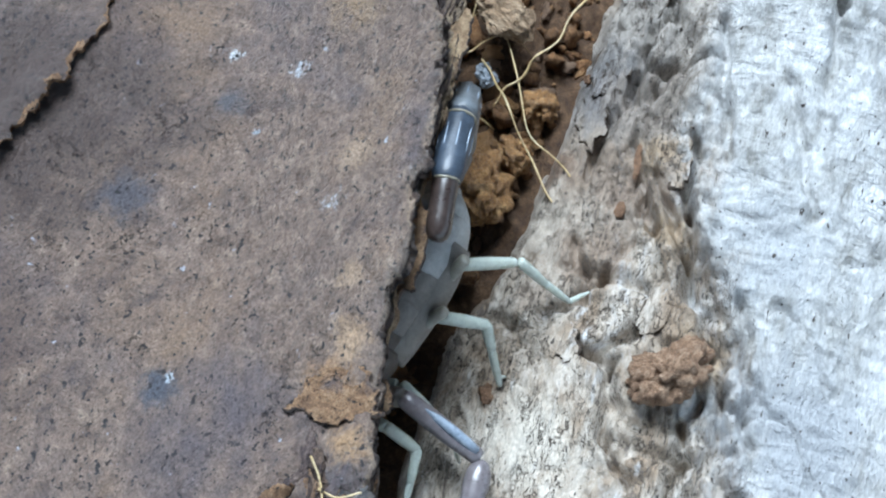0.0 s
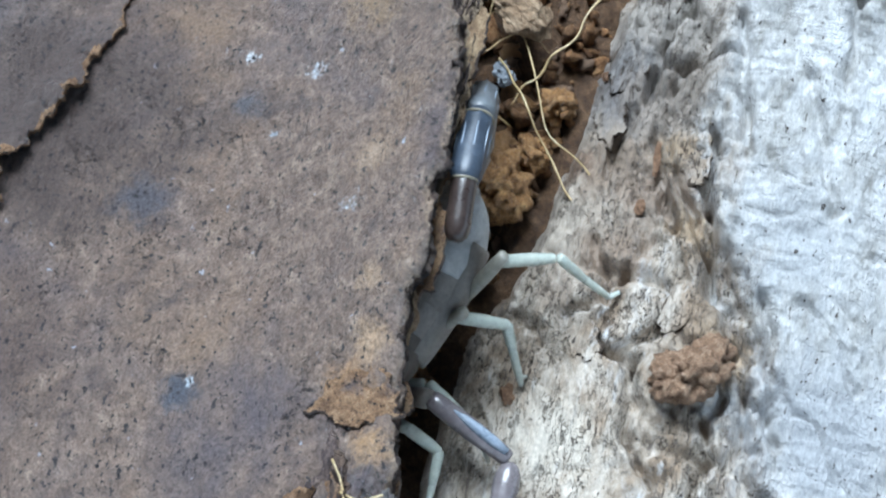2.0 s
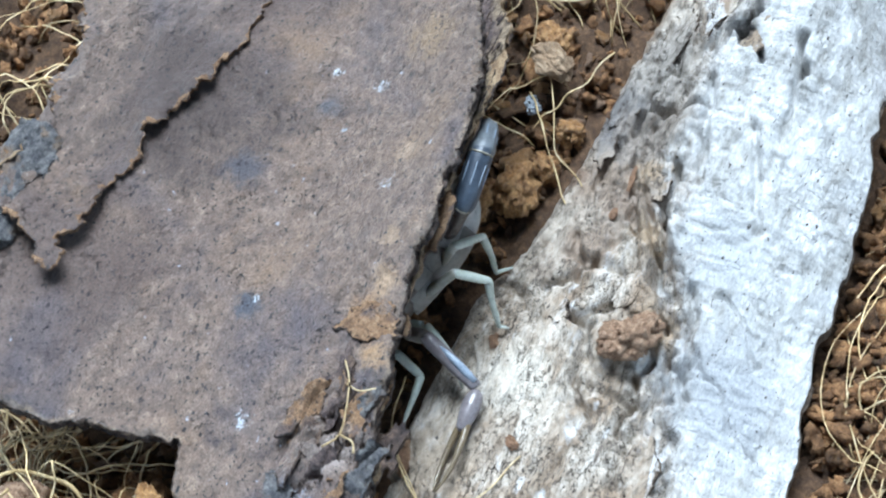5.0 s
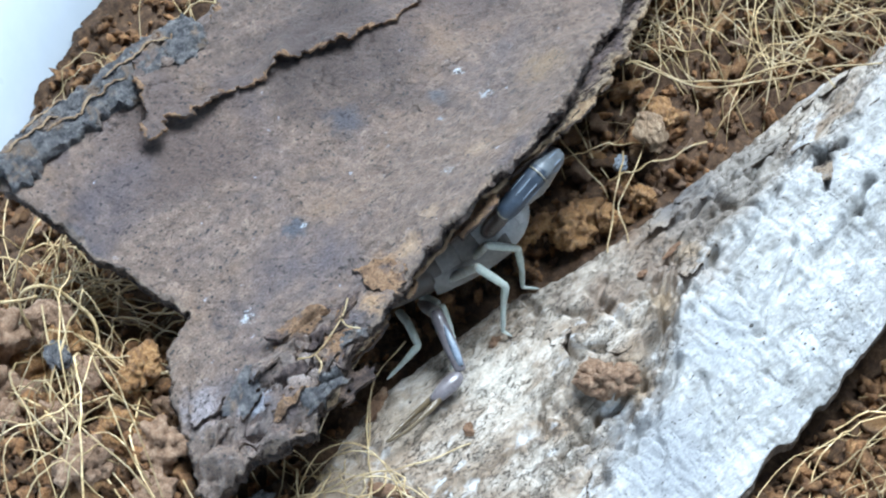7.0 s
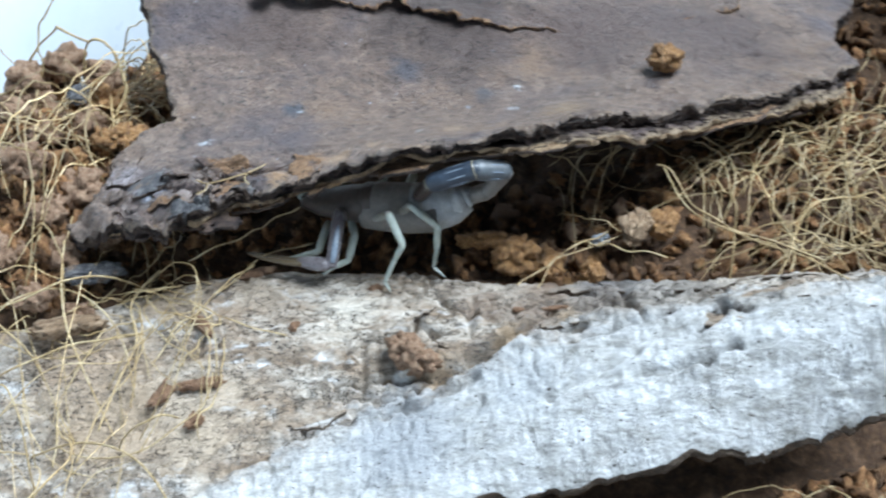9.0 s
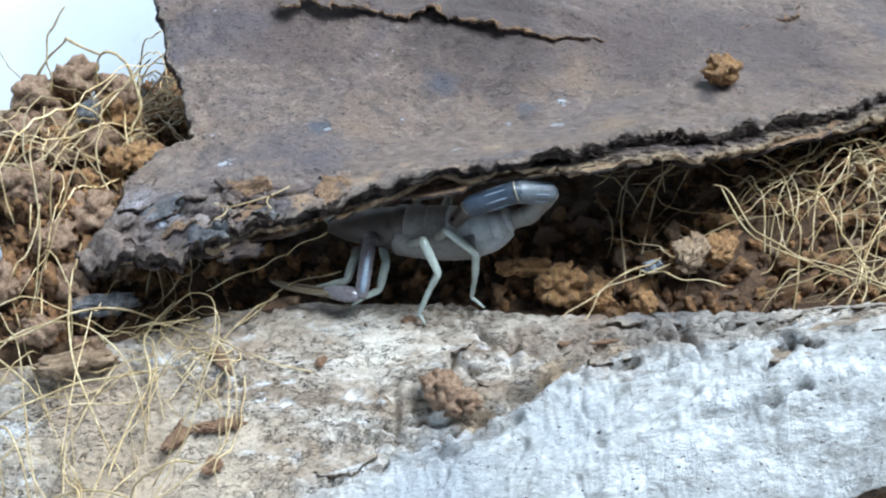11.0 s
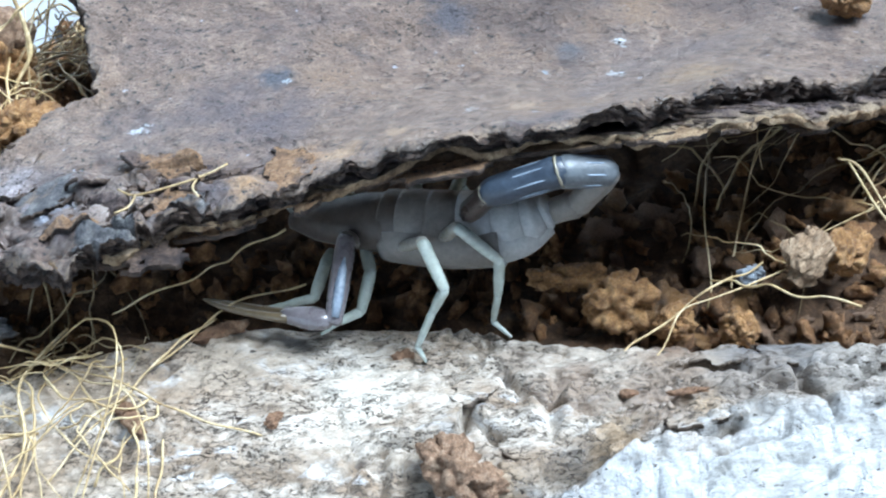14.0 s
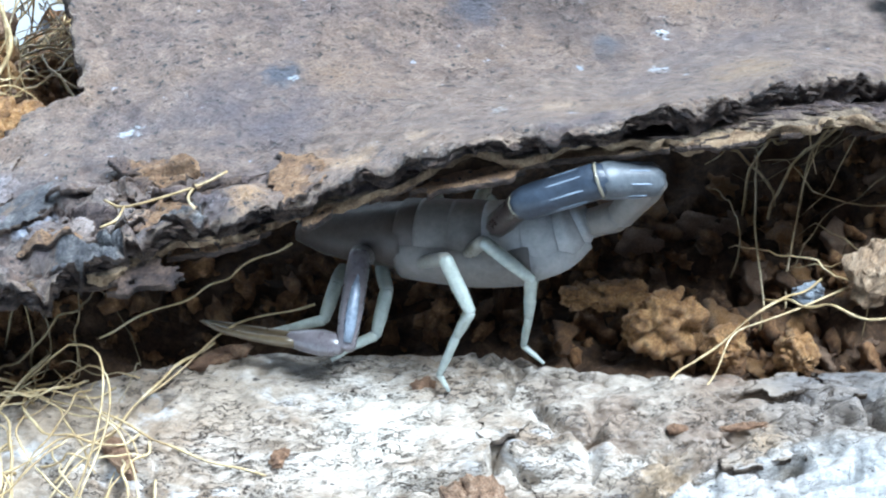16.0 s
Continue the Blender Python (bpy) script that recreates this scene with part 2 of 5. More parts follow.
LOG = material("grey_bark", [(0.19, 0.148, 0.11), (0.38, 0.314, 0.25), (0.54, 0.475, 0.405), (0.72, 0.67, 0.61)], 0.38, 900, 0.8, 2000, stretch=(0.55, 1.2, 1), spec=0.5,
               specks=((0.05, 0.037, 0.03), 3000, 0.66, 0.7), fine=0.24, cracks=((0.11, 0.084, 0.066), 1300, 0.075, 0.46, 0.6, (0.35, 2.3, 1)),
               patches=[((0.3, 0.22, 0.155), 260, 0.44, 0.62), ((0.2, 0.16, 0.13), 700, 0.6, 0.68), ((0.68, 0.68, 0.68), 420, 0.56, 0.7)],
               second=((0.3, 0.29, 0.27), (0.68, 0.685, 0.69), "outer"), wrinkles=(900, (1.0, 0.28, 0.6), 0.2, 0.82),
               # Grey spots at (0.2, -1.5) and (1.05, -1.2): shade by facing, put into the colour.
               stains_and_light=[((2.57, -0.79, 1.5), 0.08, (0.045, 0.036, 0.03)), ((2.7, -0.8, 1.5), 0.07, (0.045, 0.036, 0.03)), ((1.95, -0.12, 1.5), 0.08, (0.05, 0.04, 0.033)), ((-1.3, -1.1, 1.3), 0.5, (0.5, 0.4, 0.3)), ((-2.1, -1.0, 1.2), 0.55, (0.45, 0.34, 0.24)), ((0.2, -1.5, 1.4), 0.45, (0.36, 0.37, 0.385)), ((1.05, -1.2, 1.4), 0.36, (0.42, 0.43, 0.44)), ((-0.2, -0.25, 1.4), 0.3, (0.6, 0.54, 0.46)), ((1.2, -0.08, 1.5), 0.6, (0.4, 0.34, 0.28)), ((2.2, -0.25, 1.5), 0.45, (0.42, 0.37, 0.325)), ((1.75, -0.3, 1.5), 0.36, (0.27, 0.225, 0.185)), ((1.35, -0.2, 1.5), 0.3, (0.24, 0.18, 0.135)), ((1.95, -0.1, 1.5), 0.3, (0.16, 0.15, 0.145)), ((1.35, 0.02, 1.45), 0.13, (0.17, 0.11, 0.075)), ((-1.6, -0.1, 1.45), 0.3, (0.42, 0.32, 0.23)), ((-0.9, 0.0, 1.45), 0.3, (0.4, 0.32, 0.245)),
                       ((-2.3, -0.5, 1.3), 0.4, (0.42, 0.31, 0.22)), ((1.75, -0.15, 1.5), 0.22, (0.18, 0.165, 0.16)), ((0.85, -0.3, 1.5), 0.24, (0.27, 0.2, 0.15)), ((1.2, -0.45, 1.5), 0.24, (0.25, 0.185, 0.14)), ((1.7, -0.38, 1.55), 0.26, (0.27, 0.225, 0.19)), ((2.35, -0.25, 1.6), 0.3, (0.27, 0.24, 0.21)), ((0.6, -0.08, 1.45), 0.13, (0.3, 0.24, 0.19)), ((1.0, -0.68, 1.45), 0.14, (0.36, 0.26, 0.17)),
                       ((0.45, -0.98, 1.4), 0.13, (0.38, 0.28, 0.19)), ((1.45, -0.5, 1.5), 0.12, (0.34, 0.25, 0.17))])
LOG_EDGE = material("dark_bark_edge", [(0.03, 0.022, 0.018), (0.1, 0.07, 0.05), (0.22, 0.17, 0.13)], 0.8, 1300, 0.7, 4500)
SOIL = material("coir_soil", [(0.028, 0.014, 0.008), (0.09, 0.046, 0.022), (0.2, 0.115, 0.06)], 0.9, 1400, 0.9, 4500)
CRUMBS = material("soil_crumbs", [(0.065, 0.028, 0.01), (0.225, 0.105, 0.04), (0.45, 0.25, 0.11)], 0.75, 1700, 1.0, 4800, island=0.6)
CLOD_GREY = material("grey_brown_clod", [(0.11, 0.056, 0.03), (0.32, 0.19, 0.115), (0.54, 0.38, 0.265)], 0.7, 2100, 1.0, 4000, fine=0.5)
CLOD = material("soil_clod", [(0.1, 0.041, 0.012), (0.38, 0.185, 0.063), (0.7, 0.43, 0.19)], 0.5, 2100, 1.0, 5200, spec=0.7, fine=0.5)
FIBRE = material("coir_fibre", [(0.3, 0.185, 0.08), (0.54, 0.39, 0.195), (0.8, 0.67, 0.44)], 0.38, 500, 0.2, 5000, island=0.55)
CHIP = material("red_brown_chip", [(0.09, 0.045, 0.026), (0.23, 0.125, 0.07), (0.38, 0.25, 0.155)], 0.7, 1300, 0.8, 4500)
WOOD = material("tan_wood_bit", [(0.13, 0.075, 0.04), (0.3, 0.195, 0.115), (0.5, 0.37, 0.25)], 0.6, 1300, 0.8, 4800, stretch=(0.5, 1.6, 1.6), fine=0.5)
TUB = material("white_plastic", [(0.45, 0.504, 0.558), (0.522, 0.567, 0.612)], 0.3, 60, 0.05, 500, fine=0.02)
TABLE = material("table_wood", [(0.25, 0.17, 0.11), (0.35, 0.25, 0.17)], 0.5, 40, 0.2, 400, stretch=(0.2, 2, 1))
# One pale shell in three tones; the slab's shade is in the darker two.
BODY = material("shaded_front_shell", [(0.072, 0.057, 0.048), (0.112, 0.092, 0.08)], 0.4, 500, 0.2, 3000, subsurface=0.7, fine=0.15, spec=0.3)
BODY_MID = material("shaded_mid_shell", [(0.165, 0.147, 0.132), (0.25, 0.23, 0.21)], 0.4, 500, 0.2, 3000, subsurface=0.7, fine=0.15, spec=0.3)
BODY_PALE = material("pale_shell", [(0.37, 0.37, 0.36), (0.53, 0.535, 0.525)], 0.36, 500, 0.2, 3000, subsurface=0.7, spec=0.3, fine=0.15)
LIMB = material("pale_limb", [(0.31, 0.345, 0.305), (0.47, 0.51, 0.46)], 0.28, 500, 0.1, 3000, subsurface=0.6, coat=0.3, fine=0.15)
LIMB_TOP = material("tan_limb_base", [(0.22, 0.21, 0.175), (0.34, 0.33, 0.285)], 0.3, 500, 0.1, 3000, subsurface=0.3, coat=0.2, fine=0.15)
CLAW = material("lilac_claw", [(0.12, 0.102, 0.106), (0.22, 0.198, 0.21)], 0.28, 500, 0.1, 3000, subsurface=0.15, coat=0.35, fine=0.15)
FINGER = material("tan_finger", [(0.085, 0.058, 0.03), (0.15, 0.11, 0.062)], 0.32, 500, 0.1, 3000, coat=0.3, fine=0.15)
TAIL = material("blue_grey_shell", [(0.02, 0.028, 0.042), (0.055, 0.075, 0.105)], 0.42, 700, 0.15, 3000, coat=0.12, fine=0.2)
TAIL_PALE = material("brown_blue_shell", [(0.08, 0.09, 0.1), (0.15, 0.168, 0.184)], 0.36, 700, 0.15, 3000, spec=0.5, subsurface=0.15, fine=0.2)
KEEL = material("pale_blue_keel", [(0.15, 0.195, 0.255), (0.315, 0.375, 0.45)], 0.25, 900, 0.2, 3000, coat=0.4, fine=0.2)
DARK_TAIL = material("dark_brown_shell", [(0.03, 0.02, 0.018), (0.06, 0.042, 0.036)], 0.3, 500, 0.1, 3000, coat=0.3)
RING = material("cream_joint", [(0.17, 0.15, 0.11), (0.3, 0.27, 0.2)], 0.3, 600, 0.1, 3000, coat=0.3, fine=0.1)


# ---- mesh builders ----
def part(name, bm, mat, parent=None, label="", flat=False, origin=None):
    """Links a bmesh, in centimetres, as one mesh object."""
    me = bpy.data.meshes.new(name)
    shift = Vector(origin) if origin else Vector((0, 0, 0))
    for v in bm.verts:
        v.co = (v.co - shift) * CM
    bm.to_mesh(me)
    bm.free()
    if not flat:
        me.polygons.foreach_set("use_smooth", [True] * len(me.polygons))
    for m in (mat if isinstance(mat, (list, tuple)) else [mat]):
        me.materials.append(m)
    ob = new(name, me)
    ob.location = shift * CM
    if parent:
        ob.parent = parent
    return tagged(ob, label) if label else ob


def thing(name, at, label, category, group="", kind=""):
    ob = new(name)
    ob.empty_display_size = 0.002
    ob.location = Vector(at) * CM
    return tagged(ob, label, category, group, kind)


def tube(bm, points, radii, sides=8, flatten=1.0, caps=True):
    """A swept tube through points."""
    pts = [Vector(p) for p in points]
    up = Vector((0.13, 0.21, 0.97))
    rings = []
    for i, p in enumerate(pts):
        d = (pts[min(i + 1, len(pts) - 1)] - pts[max(i - 1, 0)]).normalized()
        a = d.cross(up)
        a = a.normalized() if a.length > 1e-4 else d.orthogonal().normalized()
        b = a.cross(d).normalized()
        r = radii[i] if isinstance(radii, (list, tuple)) else radii
        rings.append([bm.verts.new(p + r * (math.cos(k * math.tau / sides) * a + flatten * math.sin(k * math.tau / sides) * b)) for k in range(sides)])
    for r0, r1 in zip(rings, rings[1:]):
        for k in range(sides):
            bm.faces.new((r0[k], r0[(k + 1) % sides], r1[(k + 1) % sides], r1[k]))
    if caps:
        bm.faces.new(rings[0][::-1])
        bm.faces.new(rings[-1])
    return bm


def spline(points, n):
    """Evenly stepped Catmull-Rom through points."""
    p = [Vector(q) for q in points]
    p = [2 * p[0] - p[1]] + p + [2 * p[-1] - p[-2]]
    out = []
    for i in range(n):
        s = i / (n - 1) * (len(p) - 3)
        k = min(int(s), len(p) - 4)
        u = s - k
        a, b, c, d = p[k:k + 4]
        out.append(0.5 * (2 * b + (c - a) * u + (2 * a - 5 * b + 4 * c - d) * u * u + (3 * b - a - 3 * c + d) * u ** 3))
    return out


def lump(bm, size, at=(0, 0, 0), rough=0.3, detail=3, seed=0.0, freq=1.6, octaves=4):
    """A craggy clod."""
    made = bmesh.ops.create_icosphere(bm, subdivisions=detail, radius=1.0)["verts"]
    for v in made:
        q = v.co * freq + Vector((seed, seed * 1.7, -seed))
        k = 1 + rough * noise.fractal(q, 0.8, 2.1, octaves) - 0.5 * rough * abs(noise.noise(q * 2.3))
        v.co = Vector((v.co.x * size[0], v.co.y * size[1], v.co.z * size[2])) * k + Vector(at)
    return bm


def sheet(inside, top, thick, box, step, layers=3, lip=None, pick=None):
    """A slab over the plane: inside(x, y) > 0 is its outline, top(x, y) its upper face. The rim is built in layers, pushed in and out."""
    x0, x1, y0, y1 = box
    nx, ny = int((x1 - x0) / step) + 1, int((y1 - y0) / step) + 1
    f = [[inside(x0 + i * step, y0 + j * step) for j in range(ny)] for i in range(nx)]
    index, verts = {}, []
    keep = []
    for i in range(nx - 1):
        for j in range(ny - 1):
            q = [(i, j), (i + 1, j), (i + 1, j + 1), (i, j + 1)]
            if min(f[a][c] for a, c in q) > -step:
                keep.append(q)
                for k in q:
                    index.setdefault(k, len(index))
    spots = [None] * len(index)
    for (i, j), n in index.items():
        x, y, v = x0 + i * step, y0 + j * step, f[i][j]
        if v < 0:
            e = step * 0.5
            g = Vector((inside(x + e, y) - inside(x - e, y), inside(x, y + e) - inside(x, y - e)))
            if g.length > 1e-6:
                g = g / g.length
                x, y = x - v * g.x, y - v * g.y
        spots[n] = (x, y)
    n = len(spots)
    verts = [(x, y, top(x, y)) for x, y in spots]
    verts += [(x, y, verts[k][2] - thick(x, y)) for k, (x, y) in enumerate(spots)]
    faces, mats, used = [], [], {}
    for q in keep:
        a = [index[k] for k in q]
        faces.append(a)
        mats.append(pick(*spots[a[0]]) if pick else 0)
        faces.append([n + k for k in reversed(a)])
        mats.append(1)
        for u, v in zip(a, a[1:] + a[:1]):
            used[(u, v)] = True
    rim = [(u, v) for u, v in used if (v, u) not in used]
    ring = {}

    def level(k, s):
        if (k, s) not in ring:
            if s == 0:
                return k
            if s == layers:
                return n + k
            a, b = Vector(verts[k]), Vector(verts[n + k])
            p = a.lerp(b, s / layers)
            e = step
            g = Vector((inside(p.x + e, p.y) - inside(p.x - e, p.y), inside(p.x, p.y + e) - inside(p.x, p.y - e), 0))
            g = g.normalized() if g.length > 1e-6 else Vector((0, 0, 0))
            p -= g * (lip(p.x, p.y, s) if lip else 0.03 * noise.noise(Vector((p.x * 6, p.y * 6, s * 3.3))))
            p.z += 0.012 * noise.noise(Vector((p.x * 9, p.y * 9, 5 + s)))
            ring[(k, s)] = len(verts)
            verts.append(tuple(p))
        return ring[(k, s)]

    for u, v in rim:
        for s in range(layers):
            faces.append([level(v, s), level(u, s), level(u, s + 1), level(v, s + 1)])
            mats.append(1)
    me = bpy.data.meshes.new("sheet")
    me.from_pydata([tuple(c * CM for c in v) for v in verts], [], faces)
    me.polygons.foreach_set("material_index", mats)
    me.polygons.foreach_set("use_smooth", [True] * len(faces))
    return me


def sheet_part(name, me, mats, parent, label=""):
    me.name = name
    for m in mats:
        me.materials.append(m)
    ob = new(name, me)
    ob.parent = parent
    ob.matrix_parent_inverse = Matrix.Translation(-parent.location)
    return tagged(ob, label) if label else ob


# ---- the tub and its soil ----
TUB_AT, TUB_R = (1.5, -0.5), 5.75


def build_tub():
    tub = thing("plastic_tub", (*TUB_AT, 0), "round white plastic tub holding the soil", "tub")
    profile = [(0.0, 0.08), (TUB_R - 0.5, 0.08), (TUB_R - 0.15, 0.2), (TUB_R, 0.6), (TUB_R + 0.22, 4.0), (TUB_R + 0.3, 4.08), (TUB_R + 0.55, 4.08), (TUB_R + 0.55, 3.9),
               (TUB_R + 0.36, 3.9), (TUB_R + 0.14, 0.5), (TUB_R - 0.1, 0.1), (TUB_R - 0.5, 0.0), (0.0, 0.0)]
    n = 72
    for name, points in (("tub_wall", profile[:5] + profile[8:]), ("rim", profile[4:9])):
        bm = bmesh.new()
        rings = []
        for r, z in points:
            rings.append([bm.verts.new((r * math.cos(k * math.tau / n), r * math.sin(k * math.tau / n), z)) for k in range(n if r else 1)])
        for a, b in zip(rings, rings[1:]):
            for k in range(n):
                q = [a[k % len(a)], a[(k + 1) % len(a)], b[(k + 1) % len(b)], b[k % len(b)]]
                bm.faces.new(list(dict.fromkeys(q)))
        part(name, bm, TUB, tub)


def build_table():
    bm = bmesh.new()
    bmesh.ops.create_cube(bm, size=1.0)
    for v in bm.verts:
        v.co = Vector((v.co.x * 120, v.co.y * 80, v.co.z * 3 - 1.5))
    bmesh.ops.bevel(bm, geom=bm.edges[:], offset=0.4, segments=2, affect="EDGES")
    tagged(part("floor", bm, TABLE, flat=True), "plain wooden table top under the tub", "table top", kind="structure")


build_table()
build_tub()


def soil_height(x, y):
    z = 1.02 + 0.34 * math.tanh((y + 0.9) / 0.9)
    z += 0.62 * math.exp(-((x + 2.7) ** 2 / 1.0 + (y - 1.4) ** 2 / 1.3)) + 0.25 * math.exp(-((x + 3.2) ** 2 / 0.8 + (y - 0.45) ** 2 / 0.3))
    z += 0.3 * smooth(1.6, 3.4, x) * smooth(0.3, 1.3, y) * (1 - smooth(3.0, 5.5, y))
    z += 0.5 * smooth(2.6, 4.6, y) * smooth(-2.2, 0.0, x)
    z -= 0.45 * smooth(-1.9, -2.7, x) * smooth(1.5, 2.4, y)
    z -= 0.42 * smooth(-1.3, -2.6, x) * (1 - smooth(-0.75, -0.1, y))
    z -= 0.12 * math.exp(-((x - 0.2) ** 2 / 1.2 + (y - 0.9) ** 2 / 0.5))
    return z


def soil_bumps(x, y):
    return 0.10 * fbm(x * 2.1, y * 2.1, 3.0, 5) + 0.06 * fbm(x * 7, y * 7, 8.0, 3)


def ground_z(x, y):
    return soil_height(x, y) + soil_bumps(x, y)


def build_ground():
    step, n = 0.05, 232
    index, verts, faces = {}, [], []
    for i in range(n):
        for j in range(n):
            x, y = TUB_AT[0] - 5.8 + i * step, TUB_AT[1] - 5.8 + j * step
            if math.hypot(x - TUB_AT[0], y - TUB_AT[1]) < TUB_R + 0.1:
                index[i, j] = len(verts)
                verts.append((x * CM, y * CM, ground_z(x, y) * CM))
    for (i, j), a in index.items():
        q = [index.get(k) for k in ((i, j), (i + 1, j), (i + 1, j + 1), (i, j + 1))]
        if None not in q:
            faces.append(q)
    me = bpy.data.meshes.new("ground")
    me.from_pydata(verts, [], faces)
    me.polygons.foreach_set("use_smooth", [True] * len(faces))
    me.materials.append(SOIL)
    tagged(new("ground", me), "dark brown crumbly coconut-fibre soil", "soil", kind="structure")


build_ground()


# ---- the grey bark log ----
CRACKS = [((2.48, -0.81), (2.62, -0.77), 0.13), ((2.62, -0.77), (2.78, -0.83), 0.12), ((1.88, -0.13), (2.06, -0.1), 0.1),
          ((-0.05, -0.62), (-0.12, -1.2), 0.025), ((0.5, -0.16), (0.72, -0.4), 0.05), ((0.72, -0.4), (0.95, -0.5), 0.04), ((2.62, -1.2), (2.4, -1.24), 0.12),
          ((2.4, -1.24), (1.88, -1.3), 0.05), ((1.75, -0.24), (2.1, -0.3), 0.07), ((2.1, -0.3), (2.75, -0.52), 0.05), ((1.1, -0.5), (1.8, -0.42), 0.05),
          ((1.8, -0.42), (2.6, -0.72), 0.04), ((-0.6, -1.05), (0.3, -1.12), 0.05), ((0.3, -1.12), (1.0, -0.8), 0.04), ((2.55, -0.85), (2.4, -0.95), 0.07),
          ((0.3, -0.1), (0.45, 0.1), 0.03), ((0.55, 0.1), (0.8, 0.0), 0.03), ((-0.9, -0.2), (-0.2, -0.3), 0.02), ((-1.5, -0.6), (-0.5, -0.75), 0.03),
          ((1.3, -1.35), (1.9, -1.1), 0.04), ((0.75, -0.2), (0.7, -0.65), 0.03),
          ((-0.3, -0.98), (0.5, -0.99), 0.07), ((0.5, -0.99), (0.95, -0.76), 0.08), ((0.95, -0.76), (1.35, -0.52), 0.07), ((1.0, -0.62), (1.5, -0.36), 0.05), ((0.35, -0.5), (0.62, -0.75), 0.06),
          ((1.54, -0.7), (1.14, -0.75), 0.09), ((1.14, -0.75), (0.69, -0.84), 0.09), ((0.41, -0.27), (0.27, -0.58), 0.08), ((0.27, -0.58), (-0.1, -0.63), 0.07), ((-0.1, -0.63), (-0.27, -0.76), 0.05),
          ((0.75, -1.12), (0.05, -1.28), 0.06), ((2.2, -0.69), (1.47, -0.88), 0.06), ((1.88, -0.29), (2.02, -0.7), 0.05), ((0.6, -0.35), (0.9, -0.2), 0.05), ((1.3, -0.15), (1.7, -0.2), 0.06)]


def log_front(x):
    return course([(-4.5, -2.5), (-1.0, -2.25), (0.0, -2.0), (0.5, -1.92), (0.9, -1.9), (1.4, -1.88), (2.1, -1.82), (2.6, -1.72), (3.1, -1.6), (3.9, -1.42)], x)


def log_back(x):
    return course([(-4.5, -0.55), (-2.6, -0.15), (-1.6, 0.15), (-0.9, 0.42), (0.3, 0.45), (0.8, 0.24), (2.0, 0.13), (3.1, 0.03), (4.2, -0.3)], x)


def log_shape(x, y):
    """The log's upper face without its fine relief."""
    v = max(y, -1.15)
    z = 1.442 + 0.019 * x - 0.14 * v + 0.013 * x * x - 0.16 * x * v - 0.223 * v * v
    z -= 0.25 * max(0.0, v - y) + (0.27 + 0.42 * smooth(2.0, 3.4, x)) * max(0.0, 1 - (y - log_front(x)) / 0.65) ** 2 * smooth(-1.5, 1.2, x)
    z -= 0.2 * (1 - smooth(0.0, 0.2, log_back(x) - y))
    return z - 0.06 * smooth(-1.6, -3.2, x) - 0.05 * smooth(3.2, 4.1, x)


def log_ridge(x):
    """The torn line where the pale outer bark begins."""
    return course([(-4.4, -2.0), (-3.0, -1.9), (-1.4, -1.75), (-0.5, -1.35), (0.1, -1.2), (0.5, -1.1), (0.95, -0.88), (1.4, -0.62), (2.0, -0.55), (2.6, -0.64), (3.6, -0.6)], x)


def outer_bark(x, y):
    return log_ridge(x) - y + 0.09 * noise.noise(Vector((x * 2.5, y * 2.5, 51))) + 0.06 * noise.noise(Vector((x * 7, y * 7, 52))) + 0.05 * noise.noise(Vector((x * 20, y * 20, 53)))


